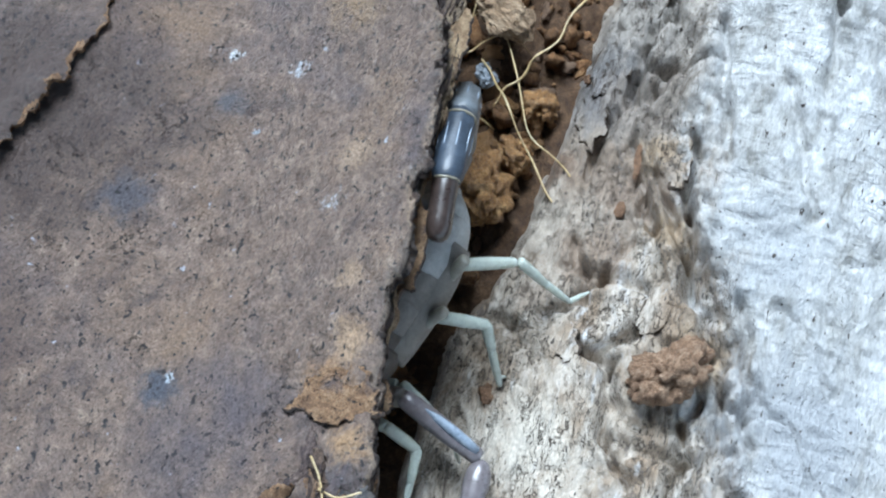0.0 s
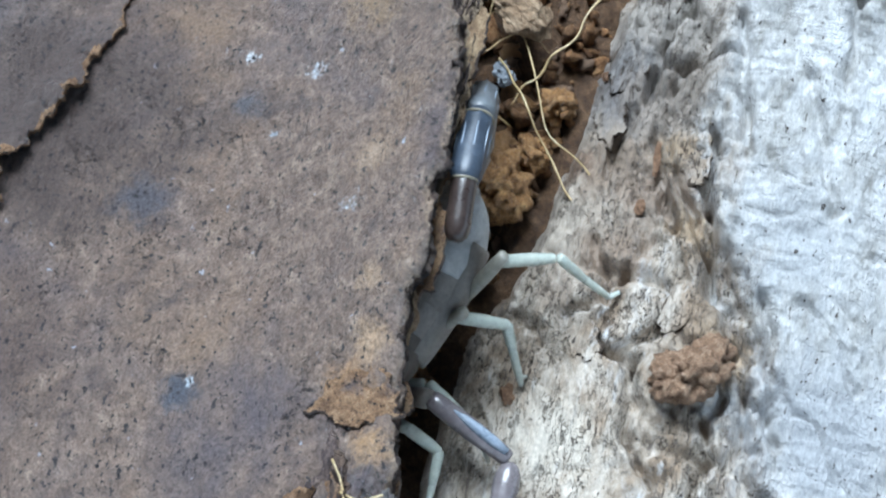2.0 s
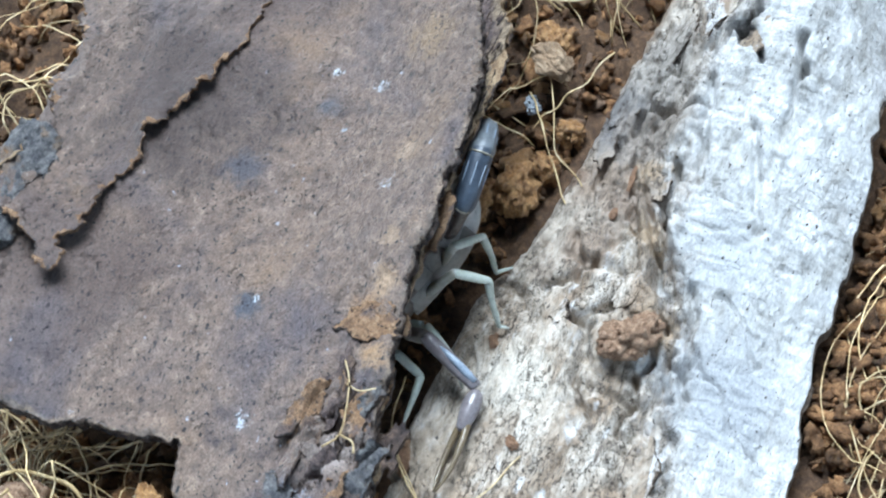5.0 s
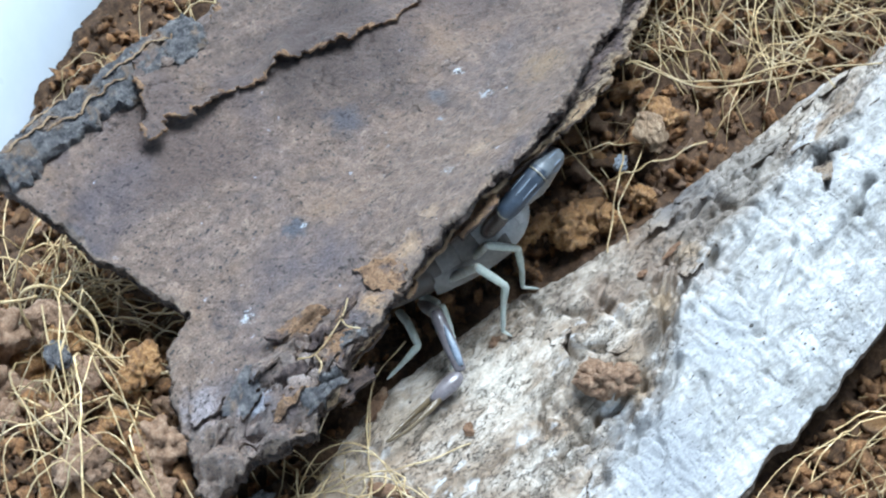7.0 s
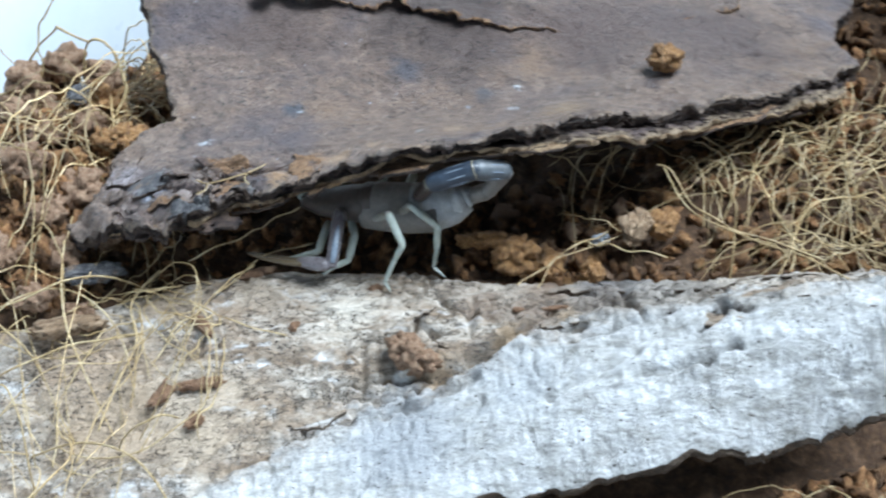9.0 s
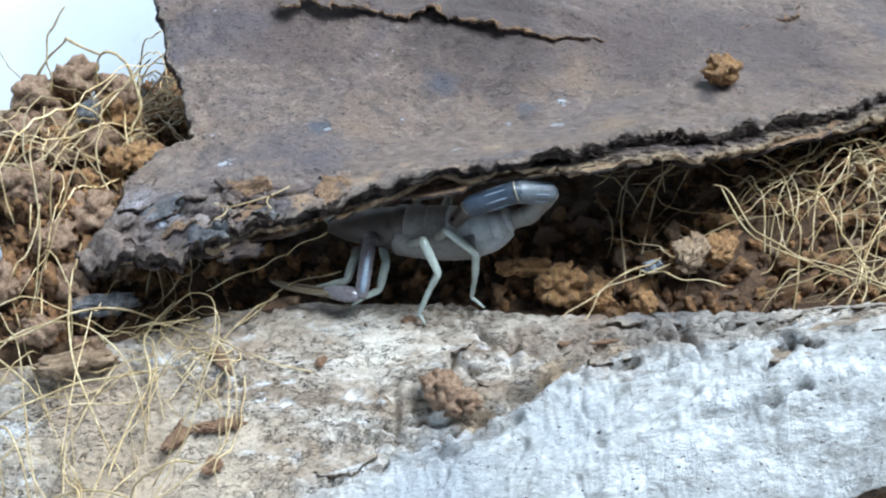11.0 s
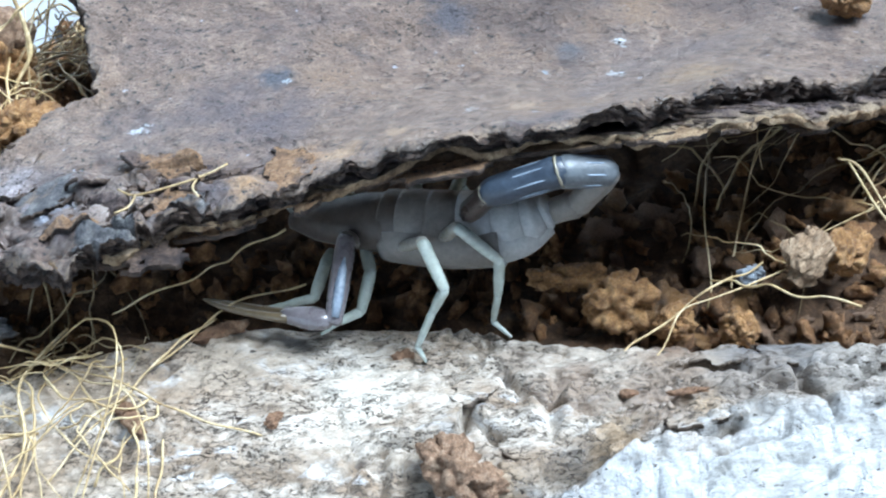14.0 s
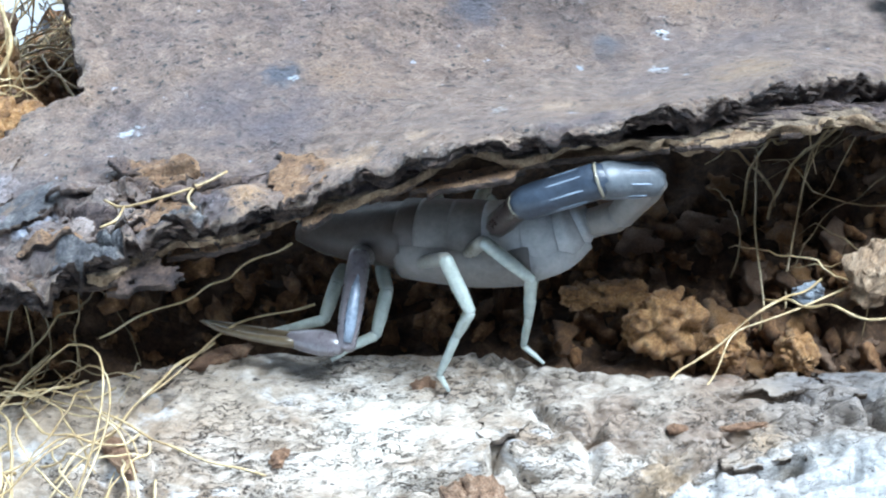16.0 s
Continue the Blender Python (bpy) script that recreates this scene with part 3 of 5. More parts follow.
def log_top(x, y):
    z = log_shape(x, y)
    p, q = 0.92 * x + 0.39 * y + 0.05 * noise.noise(Vector((x * 4, y * 4, 23))), 0.92 * y - 0.39 * x + 0.05 * noise.noise(Vector((x * 4, y * 4, 24)))
    o = outer_bark(x, y)
    inner = 1 - smooth(-0.05, 0.05, o)
    worn = smooth(-0.25, 0.3, noise.noise(Vector((x * 2.2, y * 2.2, 55))))
    broken = 0.45 + 0.55 * smooth(-0.3, 0.3, noise.noise(Vector((x * 3, y * 3, 57))))
    z += 0.03 * worn * smooth(-0.03, 0.04, o)
    for at, tall, wide in ((0.06, 0.075, 0.07), (-0.06, -0.06, 0.05), (-0.2, 0.06, 0.06), (-0.3, -0.055, 0.05)):
        z += tall * (broken if tall > 0 else 0.6 + 0.4 * worn) * max(0.0, 1 - abs(o - at - 0.03 * noise.noise(Vector((x * 6, y * 6, 58 + at)))) / wide)
    z += 0.025 * (1 - worn) * smooth(-0.2, 0.2, o)
    z += inner * 0.016 * noise.fractal(Vector((p * 9, q * 22, 63.0)), 0.55, 2.0, 3)
    z += (1 - inner) * 0.008 * noise.fractal(Vector((x * 16, y * 11, 64.0)), 0.6, 2.0, 3)
    z += inner * (0.014 * fbm(p * 4.5, q * 11, 61.0, 5) + 0.009 * fbm(p * 18, q * 30, 62.0, 3))
    wave = noise.noise(Vector((x * 3.0, y * 1.2, 71))) + 0.9 * noise.noise(Vector((x * 9.0 + y, y * 2.0, 72))) + 0.7 * (1 - 2 * abs(noise.noise(Vector((x * 15.0 + 2 * y, y * 2.6, 73)))))
    z += (1 - inner) * smooth(0.0, 0.2, o) * (0.01 * fbm(x * 7, y * 3.5, 77, 4) + 0.012 * wave + 0.012 * fbm(x * 4 + y * 3, y * 5 - x * 2, 75, 3) + 0.007 * fbm(x * 30, y * 10, 76, 3))
    w = noise.noise(Vector((x * 3, y * 3, 9)))
    fold = smooth(-0.2, 0.25, noise.noise(Vector((x * 1.4, y * 1.9, 19))))
    z += fold * (0.5 + 0.6 * inner) * (0.02 * (1 - 2.5 * abs(noise.noise(Vector((p * 3 + 2 * w, q * 9.0, 18))))) + 0.012 * (1 - 2.5 * abs(noise.noise(Vector((p * 7 + 2 * w, q * 19, 20))))))
    z += (0.016 + 0.012 * inner * smooth(0.0, 0.6, x)) * fbm(p * 2.4, q * 6.5, 1.0, 5) + (0.004 + 0.008 * inner) * fbm(p * 8, q * 17, 4.0, 4)
    z += 0.012 * inner * smooth(0.5, 2.0, x) * fbm(x * 5, y * 5, 14.0, 4)
    crack = abs(noise.noise(Vector((p * 1.5, q * 5.2 + 0.7 * w, 2.0))))
    z -= 0.065 * max(0.0, 1 - crack / 0.07) * smooth(-0.1, 0.3, noise.noise(Vector((x * 1.1, y * 1.6, 7.0))))
    cross = abs(noise.noise(Vector((p * 7.5 + w, q * 2.4, 12.0))))
    z -= 0.025 * max(0.0, 1 - cross / 0.07) * smooth(0.0, 0.3, noise.noise(Vector((x * 1.3, y * 2.2, 17.0))))
    wx, wy = x + 0.05 * noise.noise(Vector((x * 6, y * 6, 3))), y + 0.05 * noise.noise(Vector((x * 6, y * 6, 13)))
    for (ax, ay), (bx, by), deep in CRACKS:
        dx, dy = bx - ax, by - ay
        s = min(1.0, max(0.0, ((wx - ax) * dx + (wy - ay) * dy) / (dx * dx + dy * dy)))
        d = math.hypot(wx - ax - s * dx, wy - ay - s * dy)
        if d < 0.04:
            z -= deep * 1.9 * (1 - d / 0.04)
        elif d < 0.12:
            z += 0.012 * (1 - abs(d - 0.085) / 0.035)
    return z


def log_inside(x, y):
    ragged = 0.05 * noise.noise(Vector((x * 3.1, y * 3.1, 1.0))) + 0.018 * noise.noise(Vector((x * 9, y * 9, 2.0)))
    return min(log_back(x) - y, y - log_front(x), 4.0 - x + 0.3 * noise.noise(Vector((y * 2, 0, 0))), x + 4.3) + ragged


log = thing("bark_log", (0, -0.6, 1.0), "weathered pale grey bark log lying on the soil", "bark")
log_mesh = sheet(log_inside, log_top, lambda x, y: 0.08 + 0.16 * smooth(0.0, 0.4, min(y - log_front(x), log_back(x) - y + 0.3)) + 0.04 * noise.noise(Vector((x * 4, y * 4, 0))), (-4.4, 4.4, -2.6, 0.7), 0.017, 4)
outer_mark = log_mesh.attributes.new("outer", "FLOAT", "POINT")
outer_mark.data.foreach_set("value", [smooth(-0.42, 0.45, outer_bark(v.co.x / CM, v.co.y / CM)) for v in log_mesh.vertices])
sheet_part("log_body", log_mesh, [LOG, LOG_EDGE], log)


def scale_plate(at, size, turn, seed, lift, mats, parent, surface, name="bark_scale", thickness=0.03, label="", tilt=(0.0, 0.0)):
    """A thin torn plate of bark lying on a surface."""
    c, s = math.cos(radians(turn)), math.sin(radians(turn))

    def inside(x, y):
        u, v = ((x - at[0]) * c + (y - at[1]) * s) / size[0], (-(x - at[0]) * s + (y - at[1]) * c) / size[1]
        return (1 - math.hypot(u, v) + 0.45 * noise.fractal(Vector((u * 1.6, v * 1.6, seed)), 0.8, 2.0, 4)) * min(size)

    def top(x, y):
        return surface(x, y) + lift + tilt[0] * (x - at[0]) + tilt[1] * (y - at[1]) + 0.012 * fbm(x * 9, y * 9, seed, 3)

    r = max(size) * 1.7
    me = sheet(inside, top, lambda x, y: thickness, (at[0] - r, at[0] + r, at[1] - r, at[1] + r), max(0.012, min(size) / 12), 2)
    return sheet_part(name, me, mats, parent, label)


for k, (x, y, a, b, turn) in enumerate([(2.0, -0.12, 0.22, 0.1, -10), (2.45, -0.28, 0.3, 0.09, -12), (1.6, -0.1, 0.14, 0.08, 20), (2.9, -0.6, 0.3, 0.1, -15), (2.6, -0.95, 0.2, 0.1, -30),
                                        (1.45, -0.62, 0.2, 0.07, 5), (0.35, -0.3, 0.12, 0.07, 30), (3.2, -0.2, 0.26, 0.1, -8), (-0.45, -1.2, 0.2, 0.09, 10), (0.62, -0.72, 0.16, 0.07, -20)]):
    scale_plate((x, y), (a, b), turn, 3.1 * k, 0.025, [LOG, LOG_EDGE], log, log_shape, tilt=(0.0, -0.12 if k % 2 else 0.12))


# ---- the brown bark slab ----
def slab_front(x):
    return course([(-2.5, 0.25), (-2.2, 0.1), (-1.65, -0.14), (-1.1, 0.05), (-0.6, 0.17), (-0.4, 0.2), (-0.2, 0.225), (0.2, 0.23), (0.6, 0.27), (1.0, 0.31), (1.2, 0.38), (1.5, 0.54), (1.8, 0.7), (2.1, 0.86), (2.5, 1.1), (3.4, 1.55), (4.3, 2.25)], x)


def slab_curl(x, y):
    """The front half curls up towards its rim, over a hollow."""
    d = max(0.0, y - slab_front(x))
    return smooth(-0.65, 0.2, x) * (1 - smooth(1.5, 2.4, x)) * (0.19 - 0.29 * min(d, 1.0) + 0.1 * smooth(1.4, 2.2, d))


def slab_base(x, y):
    z = slab_curl(x, y) + 2.511 + 0.158 * x - 0.245 * y - 0.016 * x * x - 0.077 * x * y + 0.109 * y * y
    z += 0.3 * math.exp(-((x + 2.2) ** 2 + (y - 2.4) ** 2) / 0.45)
    return z - 0.12 * max(0, y - 2.6) ** 2 - 0.10 * (1 - smooth(-2.3, -1.7, x)) * (1 - smooth(0.5, 1.1, y))


def slab_left(y):
    return course([(0.0, -2.4), (0.6, -2.2), (1.1, -1.95), (1.19, -1.62), (1.5, -1.72), (2.4, -2.05), (2.8, -2.1), (3.6, -1.6)], y)


def slab_inside(x, y):
    front = slab_front(x)
    left = slab_left(y)
    ragged = 0.05 * noise.noise(Vector((x * 3.3, y * 3.3, 4.0))) + 0.035 * noise.noise(Vector((x * 8, y * 8, 6.0))) + 0.015 * noise.noise(Vector((x * 22, y * 22, 6.0)))
    back = course([(-2.2, 2.72), (-1.7, 2.95), (-1.0, 3.06), (0.0, 3.14), (0.5, 3.2), (1.2, 3.6)], x)
    return min(y - front, x - left, 4.3 - x - 0.2 * math.sin(y * 3), back - y) + ragged


def bevel(x):
    return course([(-2.5, 0.035), (-0.6, 0.035), (0.8, 0.05), (3.5, 0.05)], x)


def torn(x, y):
    """Where the skin has broken away and the layered rim shows."""
    wide = bevel(x) * 1.3 if y < 2.2 and x > -2.1 else 0.02
    return 1.15 * (1 - smooth(0.0, wide, slab_inside(x, y)))


def slab_top(x, y):
    z = slab_base(x, y)
    edge = slab_inside(x, y)
    if y < 2.2:
        drop = 1 - smooth(0.0, bevel(x), edge)
        z -= 0.7 * bevel(x) * drop
        z += 0.06 * drop * fbm(x * 9, y * 9, 83.0, 5) + 0.02 * drop * fbm(x * 30, y * 30, 84.0, 2)
    z += 0.02 * fbm(x * 2.5, y * 2.5, 6.0, 5) + 0.008 * fbm(x * 11, y * 11, 2.0, 4)
    z += 0.05 * (1 - smooth(0.0, 0.3, edge)) * fbm(x * 5, y * 5, 3.0, 4)
    left = (1 - smooth(-1.3, -0.4, x)) * (1 - smooth(0.3, 0.75, y))
    if left > 0:
        w = 0.25 * noise.noise(Vector((x * 2.5, y * 2.5, 15)))
        fissure = abs(noise.noise(Vector((x * 2.6 + w, (y + 0.3 * x) * 6 + w, 12))))
        z += left * (0.12 * fbm(x * 4.5, y * 6, 11.0, 5) - 0.09 * max(0.0, 1 - fissure / 0.09) + 0.02 * fbm(x * 16, y * 22, 13.0, 3))
    return z


slab = thing("bark_slab", (1.0, 1.5, 1.7), "brown bark slab with torn layered edges leaning over the log", "bark")
slab_mesh = sheet(slab_inside, slab_top, lambda x, y: 0.062 + 0.02 * noise.noise(Vector((x * 3, y * 3, 9))) + 0.075 * smooth(0.6, 1.8, x) + 0.03 * smooth(-0.7, -1.3, x), (-2.7, 4.6, -0.5, 3.7), 0.02, 8,
                              lambda x, y, s: -0.004 * s + 0.03 * noise.noise(Vector((x * 5, y * 5, s * 1.3))) + 0.04 * noise.noise(Vector((x * 13, y * 13, s * 2.3))) + 0.022 * noise.noise(Vector((x * 33, y * 33, s * 7.3))))
torn_mark = slab_mesh.attributes.new("torn", "FLOAT", "POINT")
torn_mark.data.foreach_set("value", [torn(v.co.x / CM, v.co.y / CM) for v in slab_mesh.vertices])
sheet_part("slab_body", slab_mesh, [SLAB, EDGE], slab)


def lip_front(x):
    return course([(-2.4, 0.3), (-2.2, 0.18), (-1.65, -0.08), (-1.1, 0.07), (-0.62, 0.25), (-0.24, 0.28), (0.2, 0.29), (0.6, 0.31), (0.9, 0.31), (1.2, 0.32), (1.4, 0.35), (1.65, 0.42), (2.1, 0.7), (2.5, 1.0), (3.4, 1.45), (4.3, 2.2)], x)


def lip_inside(x, y):
    return min(y - lip_front(x) + 0.09 * noise.noise(Vector((x * 2.6, y * 2.6, 21))) + 0.04 * noise.noise(Vector((x * 7, y * 7, 22))) + 0.015 * noise.noise(Vector((x * 24, y * 24, 24))),
               2.4 - y, x - slab_left(y) - 0.12 - 0.2 * smooth(0.6, 1.0, y), 4.1 - x)


def lip_top(x, y):
    away = y - lip_front(x)
    z = slab_base(x, y) - 0.1 - 0.03 * smooth(0.5, 1.3, x) - 0.012 * smooth(0.2, 1.2, x) + 0.03 * smooth(-0.9, -1.5, x) + 0.03 * fbm(x * 4, y * 4, 31, 4)
    return z + (1 - smooth(0.0, 0.25, away)) * (0.05 * noise.noise(Vector((x * 3.5, y * 2, 36))) + 0.025 * fbm(x * 9, y * 9, 33, 4)) + 0.008 * fbm(x * 30, y * 30, 34, 2) - 0.03 * (1 - smooth(0.0, 0.12, away))


def under_layer():
    """The darker inner layer that juts out under the skin, frayed."""
    me = sheet(lip_inside, lip_top, lambda x, y: 0.05 + 0.03 * noise.noise(Vector((x * 4, y * 4, 3))), (-2.4, 4.3, -0.4, 2.6), 0.018, 3,
               lambda x, y, s: 0.03 * noise.noise(Vector((x * 9, y * 9, s * 3.3))) + 0.025 * noise.noise(Vector((x * 28, y * 28, s * 5.3))))
    rim = me.attributes.new("rim", "FLOAT", "POINT")
    rim.data.foreach_set("value", [1.1 * (1 - smooth(0.0, 0.05 + 0.09 * smooth(0.7, 1.2, v.co.x / CM), lip_inside(v.co.x / CM, v.co.y / CM))) for v in me.vertices])
    sheet_part("inner_layer", me, [TORN, LIP], slab, "dark frayed inner bark layer with a tan lip")


under_layer()
# torn flakes along the front edge and the raised sheet on the back
for k, (x, y, a, b, turn, lift, mats) in enumerate([
        (0.22, 0.27, 0.21, 0.075, 5, -0.22, FLAKE), (-0.1, 0.33, 0.1, 0.04, 14, -0.2, LIP), (-0.46, 0.21, 0.07, 0.04, 20, -0.15, FLAKE), (1.3, 0.38, 0.16, 0.06, 8, -0.19, LIP), (1.62, 0.48, 0.14, 0.06, 25, -0.18, LIP),
        (2.2, 0.92, 0.35, 0.08, 38, -0.2, FLAKE), (-0.9, 0.18, 0.2, 0.06, 8, -0.17, FLAKE), (-1.35, 0.04, 0.3, 0.1, -12, -0.15, EDGE), (-1.9, 0.12, 0.28, 0.1, -25, -0.14, EDGE),
        (-1.1, 0.18, 0.16, 0.1, 35, 0.02, FLAKE), (-0.55, 0.36, 0.12, 0.2, 10, 0.008, FLAKE), (-1.55, 0.14, 0.18, 0.09, -20, 0.03, SLAB), (-1.75, 0.42, 0.2, 0.12, 30, 0.02, RIDGE),
        (-2.0, 0.62, 0.18, 0.08, 60, 0.015, SLAB), (0.85, 0.36, 0.4, 0.06, 3, -0.18, LIP), (2.9, 1.3, 0.5, 0.1, 28, -0.2, FLAKE), (3.6, 1.75, 0.5, 0.1, 32, -0.22, EDGE),
        (-1.3, 0.42, 0.1, 0.06, 40, 0.02, EDGE), (-0.95, 0.33, 0.13, 0.05, 20, 0.03, EDGE)]):
    scale_plate((x, y), (a, b), turn, 5.3 * k + 1, lift, [mats, EDGE], slab, slab_base, "torn_flake", 0.03, tilt=(0.0, 0.25 if lift < 0 else 0.0))


def rough_corner():
    r = random.Random(77)
    for k in range(24):
        x, y = r.uniform(-2.1, -0.8), r.uniform(-0.05, 0.6)
        if slab_inside(x, y) < 0.08:
            continue
        scale_plate((x, y), (r.uniform(0.1, 0.28), r.uniform(0.04, 0.09)), r.uniform(-25, 40), 90 + k * 2.7, r.uniform(0.0, 0.035), [r.choice([SLAB, SLAB, SLAB, TORN, RIDGE, FLAKE]), EDGE], slab, slab_top,
                    "torn_flake", 0.03, tilt=(r.uniform(-0.3, 0.3), r.uniform(-0.35, 0.15)))


rough_corner()


def splinters():
    """Frayed bits that roughen the torn front rim."""
    bm = bmesh.new()
    r = random.Random(31)
    made = 0
    while made < 900:
        x = r.uniform(-2.1, 3.9)
        if made % 2:
            y = lip_front(x) + r.uniform(0.0, 0.2)
            z, ok = lip_top(x, y), 0.01 < lip_inside(x, y)
        else:
            y = lip_front(x) + r.uniform(-0.05, 0.4)
            z, ok = slab_top(x, y) - 0.03, 0.0 < slab_inside(x, y) < 0.04
        if not ok:
            continue
        made += 1
        lump(bm, (r.uniform(0.02, 0.07), r.uniform(0.004, 0.01), r.uniform(0.002, 0.006)), (x - 1.0, y - 1.5, z + 0.004 - 1.7), 0.7, 1, made * 1.7, 2.0, 2)
    ob = part("splinters", bm, EDGE, slab, "frayed dark bark splinters along the rim")
    tagged(ob, kind="stuff")


splinters()


def upper_sheet():
    def inside(x, y):
        front = course([(-1.6, 2.42), (-1.0, 2.36), (-0.8, 2.46), (-0.4, 2.44), (0.45, 2.34), (1.1, 2.24), (1.7, 2.35), (2.4, 2.5), (3.4, 2.9)], x)
        rag = 0.12 * noise.noise(Vector((x * 2.5, y * 2.5, 41))) + 0.06 * noise.noise(Vector((x * 9, y * 9, 42))) + 0.05 * noise.noise(Vector((x * 24, y * 24, 43)))
        return min(y - front, x + 1.15 - 0.6 * (y - 2.3), 3.3 - x, slab_inside(x, y) - 0.05) + rag

    def top(x, y):
        low = smooth(-0.2, 0.35, noise.noise(Vector((x * 2.3, y * 2.3, 48))))
        curl = 0.05 * (1 - smooth(0.0, 0.22, inside(x, y))) * smooth(-0.25, 0.3, noise.noise(Vector((x * 3.1, 0.3, 46))))
        return slab_base(x, y) + 0.05 + curl - 0.02 * low - 0.06 * smooth(0.9, 1.8, x) + 0.07 * (1 - smooth(-1.2, 0.2, x)) + 0.02 * fbm(x * 3, y * 3, 44, 5) + 0.05 * fbm(x * 1.5, y * 4, 47, 3)

    me = sheet(inside, top, lambda x, y: 0.024 + 0.012 * noise.noise(Vector((x * 5, y * 5, 49))), (-1.8, 3.4, 2.0, 3.6), 0.016, 3, pick=lambda x, y: 1 if inside(x, y) < 0.0 + 0.08 * noise.noise(Vector((x * 7, y * 7, 50))) else 0)
    sheet_part("raised_flake", me, [SLAB, FLAKE], slab, "curled brown upper bark layer with a torn edge")


def ridge_line(x):
    return course([(-2.1, 2.6), (-1.9, 2.7), (-1.5, 2.86), (-0.9, 2.95), (-0.1, 3.02)], x)


def rough_ridge():
    """The blue-black ridged rim along the back, with pale seams of crust."""
    def inside(x, y):
        rag = 0.06 * noise.noise(Vector((x * 4, y * 4, 91))) + 0.04 * noise.noise(Vector((x * 13, y * 13, 92)))
        return min(0.15 - abs(y - ridge_line(x)), x + 2.08, -0.15 - x) + rag

    def top(x, y):
        d = abs(y - ridge_line(x)) / 0.17
        crag = 1 - 2.2 * abs(noise.noise(Vector((x * 5 + 0.8 * noise.noise(Vector((x * 4, y * 4, 93))), (y - ridge_line(x)) * 17, 94))))
        return slab_base(x, y) + 0.035 + 0.07 * max(0.0, 1 - d * d) + 0.045 * crag + 0.02 * noise.fractal(Vector((x * 18, y * 24, 95)), 0.6, 2.0, 3)

    me = sheet(inside, top, lambda x, y: 0.09, (-2.2, 0.0, 2.3, 3.3), 0.014, 3)
    sheet_part("ridge", me, [RIDGE, RIDGE], slab, "blue-black ridged bark rim")
    r = random.Random(14)
    for x0, x1, off in ((-1.95, -1.45, 0.02), (-1.6, -0.85, -0.05), (-1.0, -0.35, 0.03), (-1.75, -1.3, 0.1)):
        pts, n = [], 26
        for k in range(n):
            x = x0 + (x1 - x0) * k / (n - 1)
            y = ridge_line(x) + off + 0.05 * noise.noise(Vector((x * 6, off * 30, 96)))
            pts.append((x - 1.0, y - 1.5, top(x, y) + 0.012 - 1.7))
        part("crust_seam", tube(bmesh.new(), pts, [0.006 + 0.02 * abs(noise.noise(Vector((k * 0.4, off * 9, 97)))) * math.sin(math.pi * (k + 0.5) / n) + 0.004 * r.random() for k in range(n)], 7, 0.6), LIP, slab, "pale tan crust on the bark rim")


upper_sheet()
rough_ridge()
def slab_roots():
    """Thin pale rootlets dried onto the slab."""
    for pts in ([(-1.38, 0.28), (-1.28, 0.2), (-1.1, 0.24), (-0.95, 0.3), (-0.85, 0.38)], [(-1.28, 0.2), (-1.3, 0.1), (-1.36, 0.06)], [(-0.98, 0.3), (-1.0, 0.2), (-0.96, 0.1)]):
        path = spline([(x - 1.0, y - 1.5, slab_base(x, y) + 0.075 - 1.7) for x, y in pts], 12)
        part("rootlet", tube(bmesh.new(), path, 0.006, 6), FIBRE, slab)


slab_roots()


# ---- clods, chips and fibres ----
def clod_mesh(size, seed, count, mat, detail=4, sharp=False):
    """A crumb whose skin is the hull of many grains stuck together."""
    r = random.Random(seed)
    least = min(size)
    bm = bmesh.new()
    bmesh.ops.create_icosphere(bm, subdivisions=detail, radius=1.0)
    far = np.full(len(bm.verts), 0.0)
    ways = np.array([v.co[:] for v in bm.verts])
    ways = ways * [v / least for v in size]
    reach = np.linalg.norm(ways, axis=1)
    ways = ways / reach[:, None]
    far = reach * 0.55
    swell = [Vector((r.uniform(-1, 1), r.uniform(-1, 1), r.uniform(-1, 1))).normalized() for q in range(4)]
    for k in range(count):
        d = Vector((r.gauss(0, 1), r.gauss(0, 1), r.gauss(0, 1))).normalized()
        out = 0.52 + 0.3 * max(d.dot(w) for w in swell) + r.uniform(-0.14, 0.1)
        c = np.array([d[i] * size[i] / least * out for i in range(3)])
        g = r.choice([0.14, 0.18, 0.22, 0.28, 0.36])
        along = ways @ c
        inner = along ** 2 - c @ c + g * g
        far = np.maximum(far, np.where(inner > 0, along + np.sqrt(np.maximum(inner, 0)), 0))
    for v, w, f in zip(bm.verts, ways, far):
        p = Vector(w) * f
        q = p * 2.2 + Vector((seed * 1.3, -seed, seed))
        f *= 1 + 0.15 * noise.fractal(q, 0.85, 2.1, 5) + 0.05 * noise.noise(q * 3.1) - 0.12 * abs(noise.noise(q * 1.7))
        v.co = Vector(w) * f * least * CM
    me = bpy.data.meshes.new("soil_clod")
    bm.to_mesh(me)
    bm.free()
    me.polygons.foreach_set("use_smooth", [not sharp] * len(me.polygons))
    me.materials.append(mat)
    return me


CLODS = [clod_mesh((1.0, rng.uniform(0.7, 0.9), rng.uniform(0.6, 0.8)), 50 + k, 18, CLOD if k % 3 else CLOD_GREY, 3) for k in range(9)]


def big_clod(at, size, seed, label, turn=0.0, count=90, mat=CLOD):
    ob = new("soil_clod", clod_mesh(size, seed, count, mat, 5 if count > 70 else 4))
    ob.matrix_world = pose(at[0] * CM, at[1] * CM, at[2] * CM, 0, 0, turn)
    return tagged(ob, label, "soil crumb", "soil crumbs")


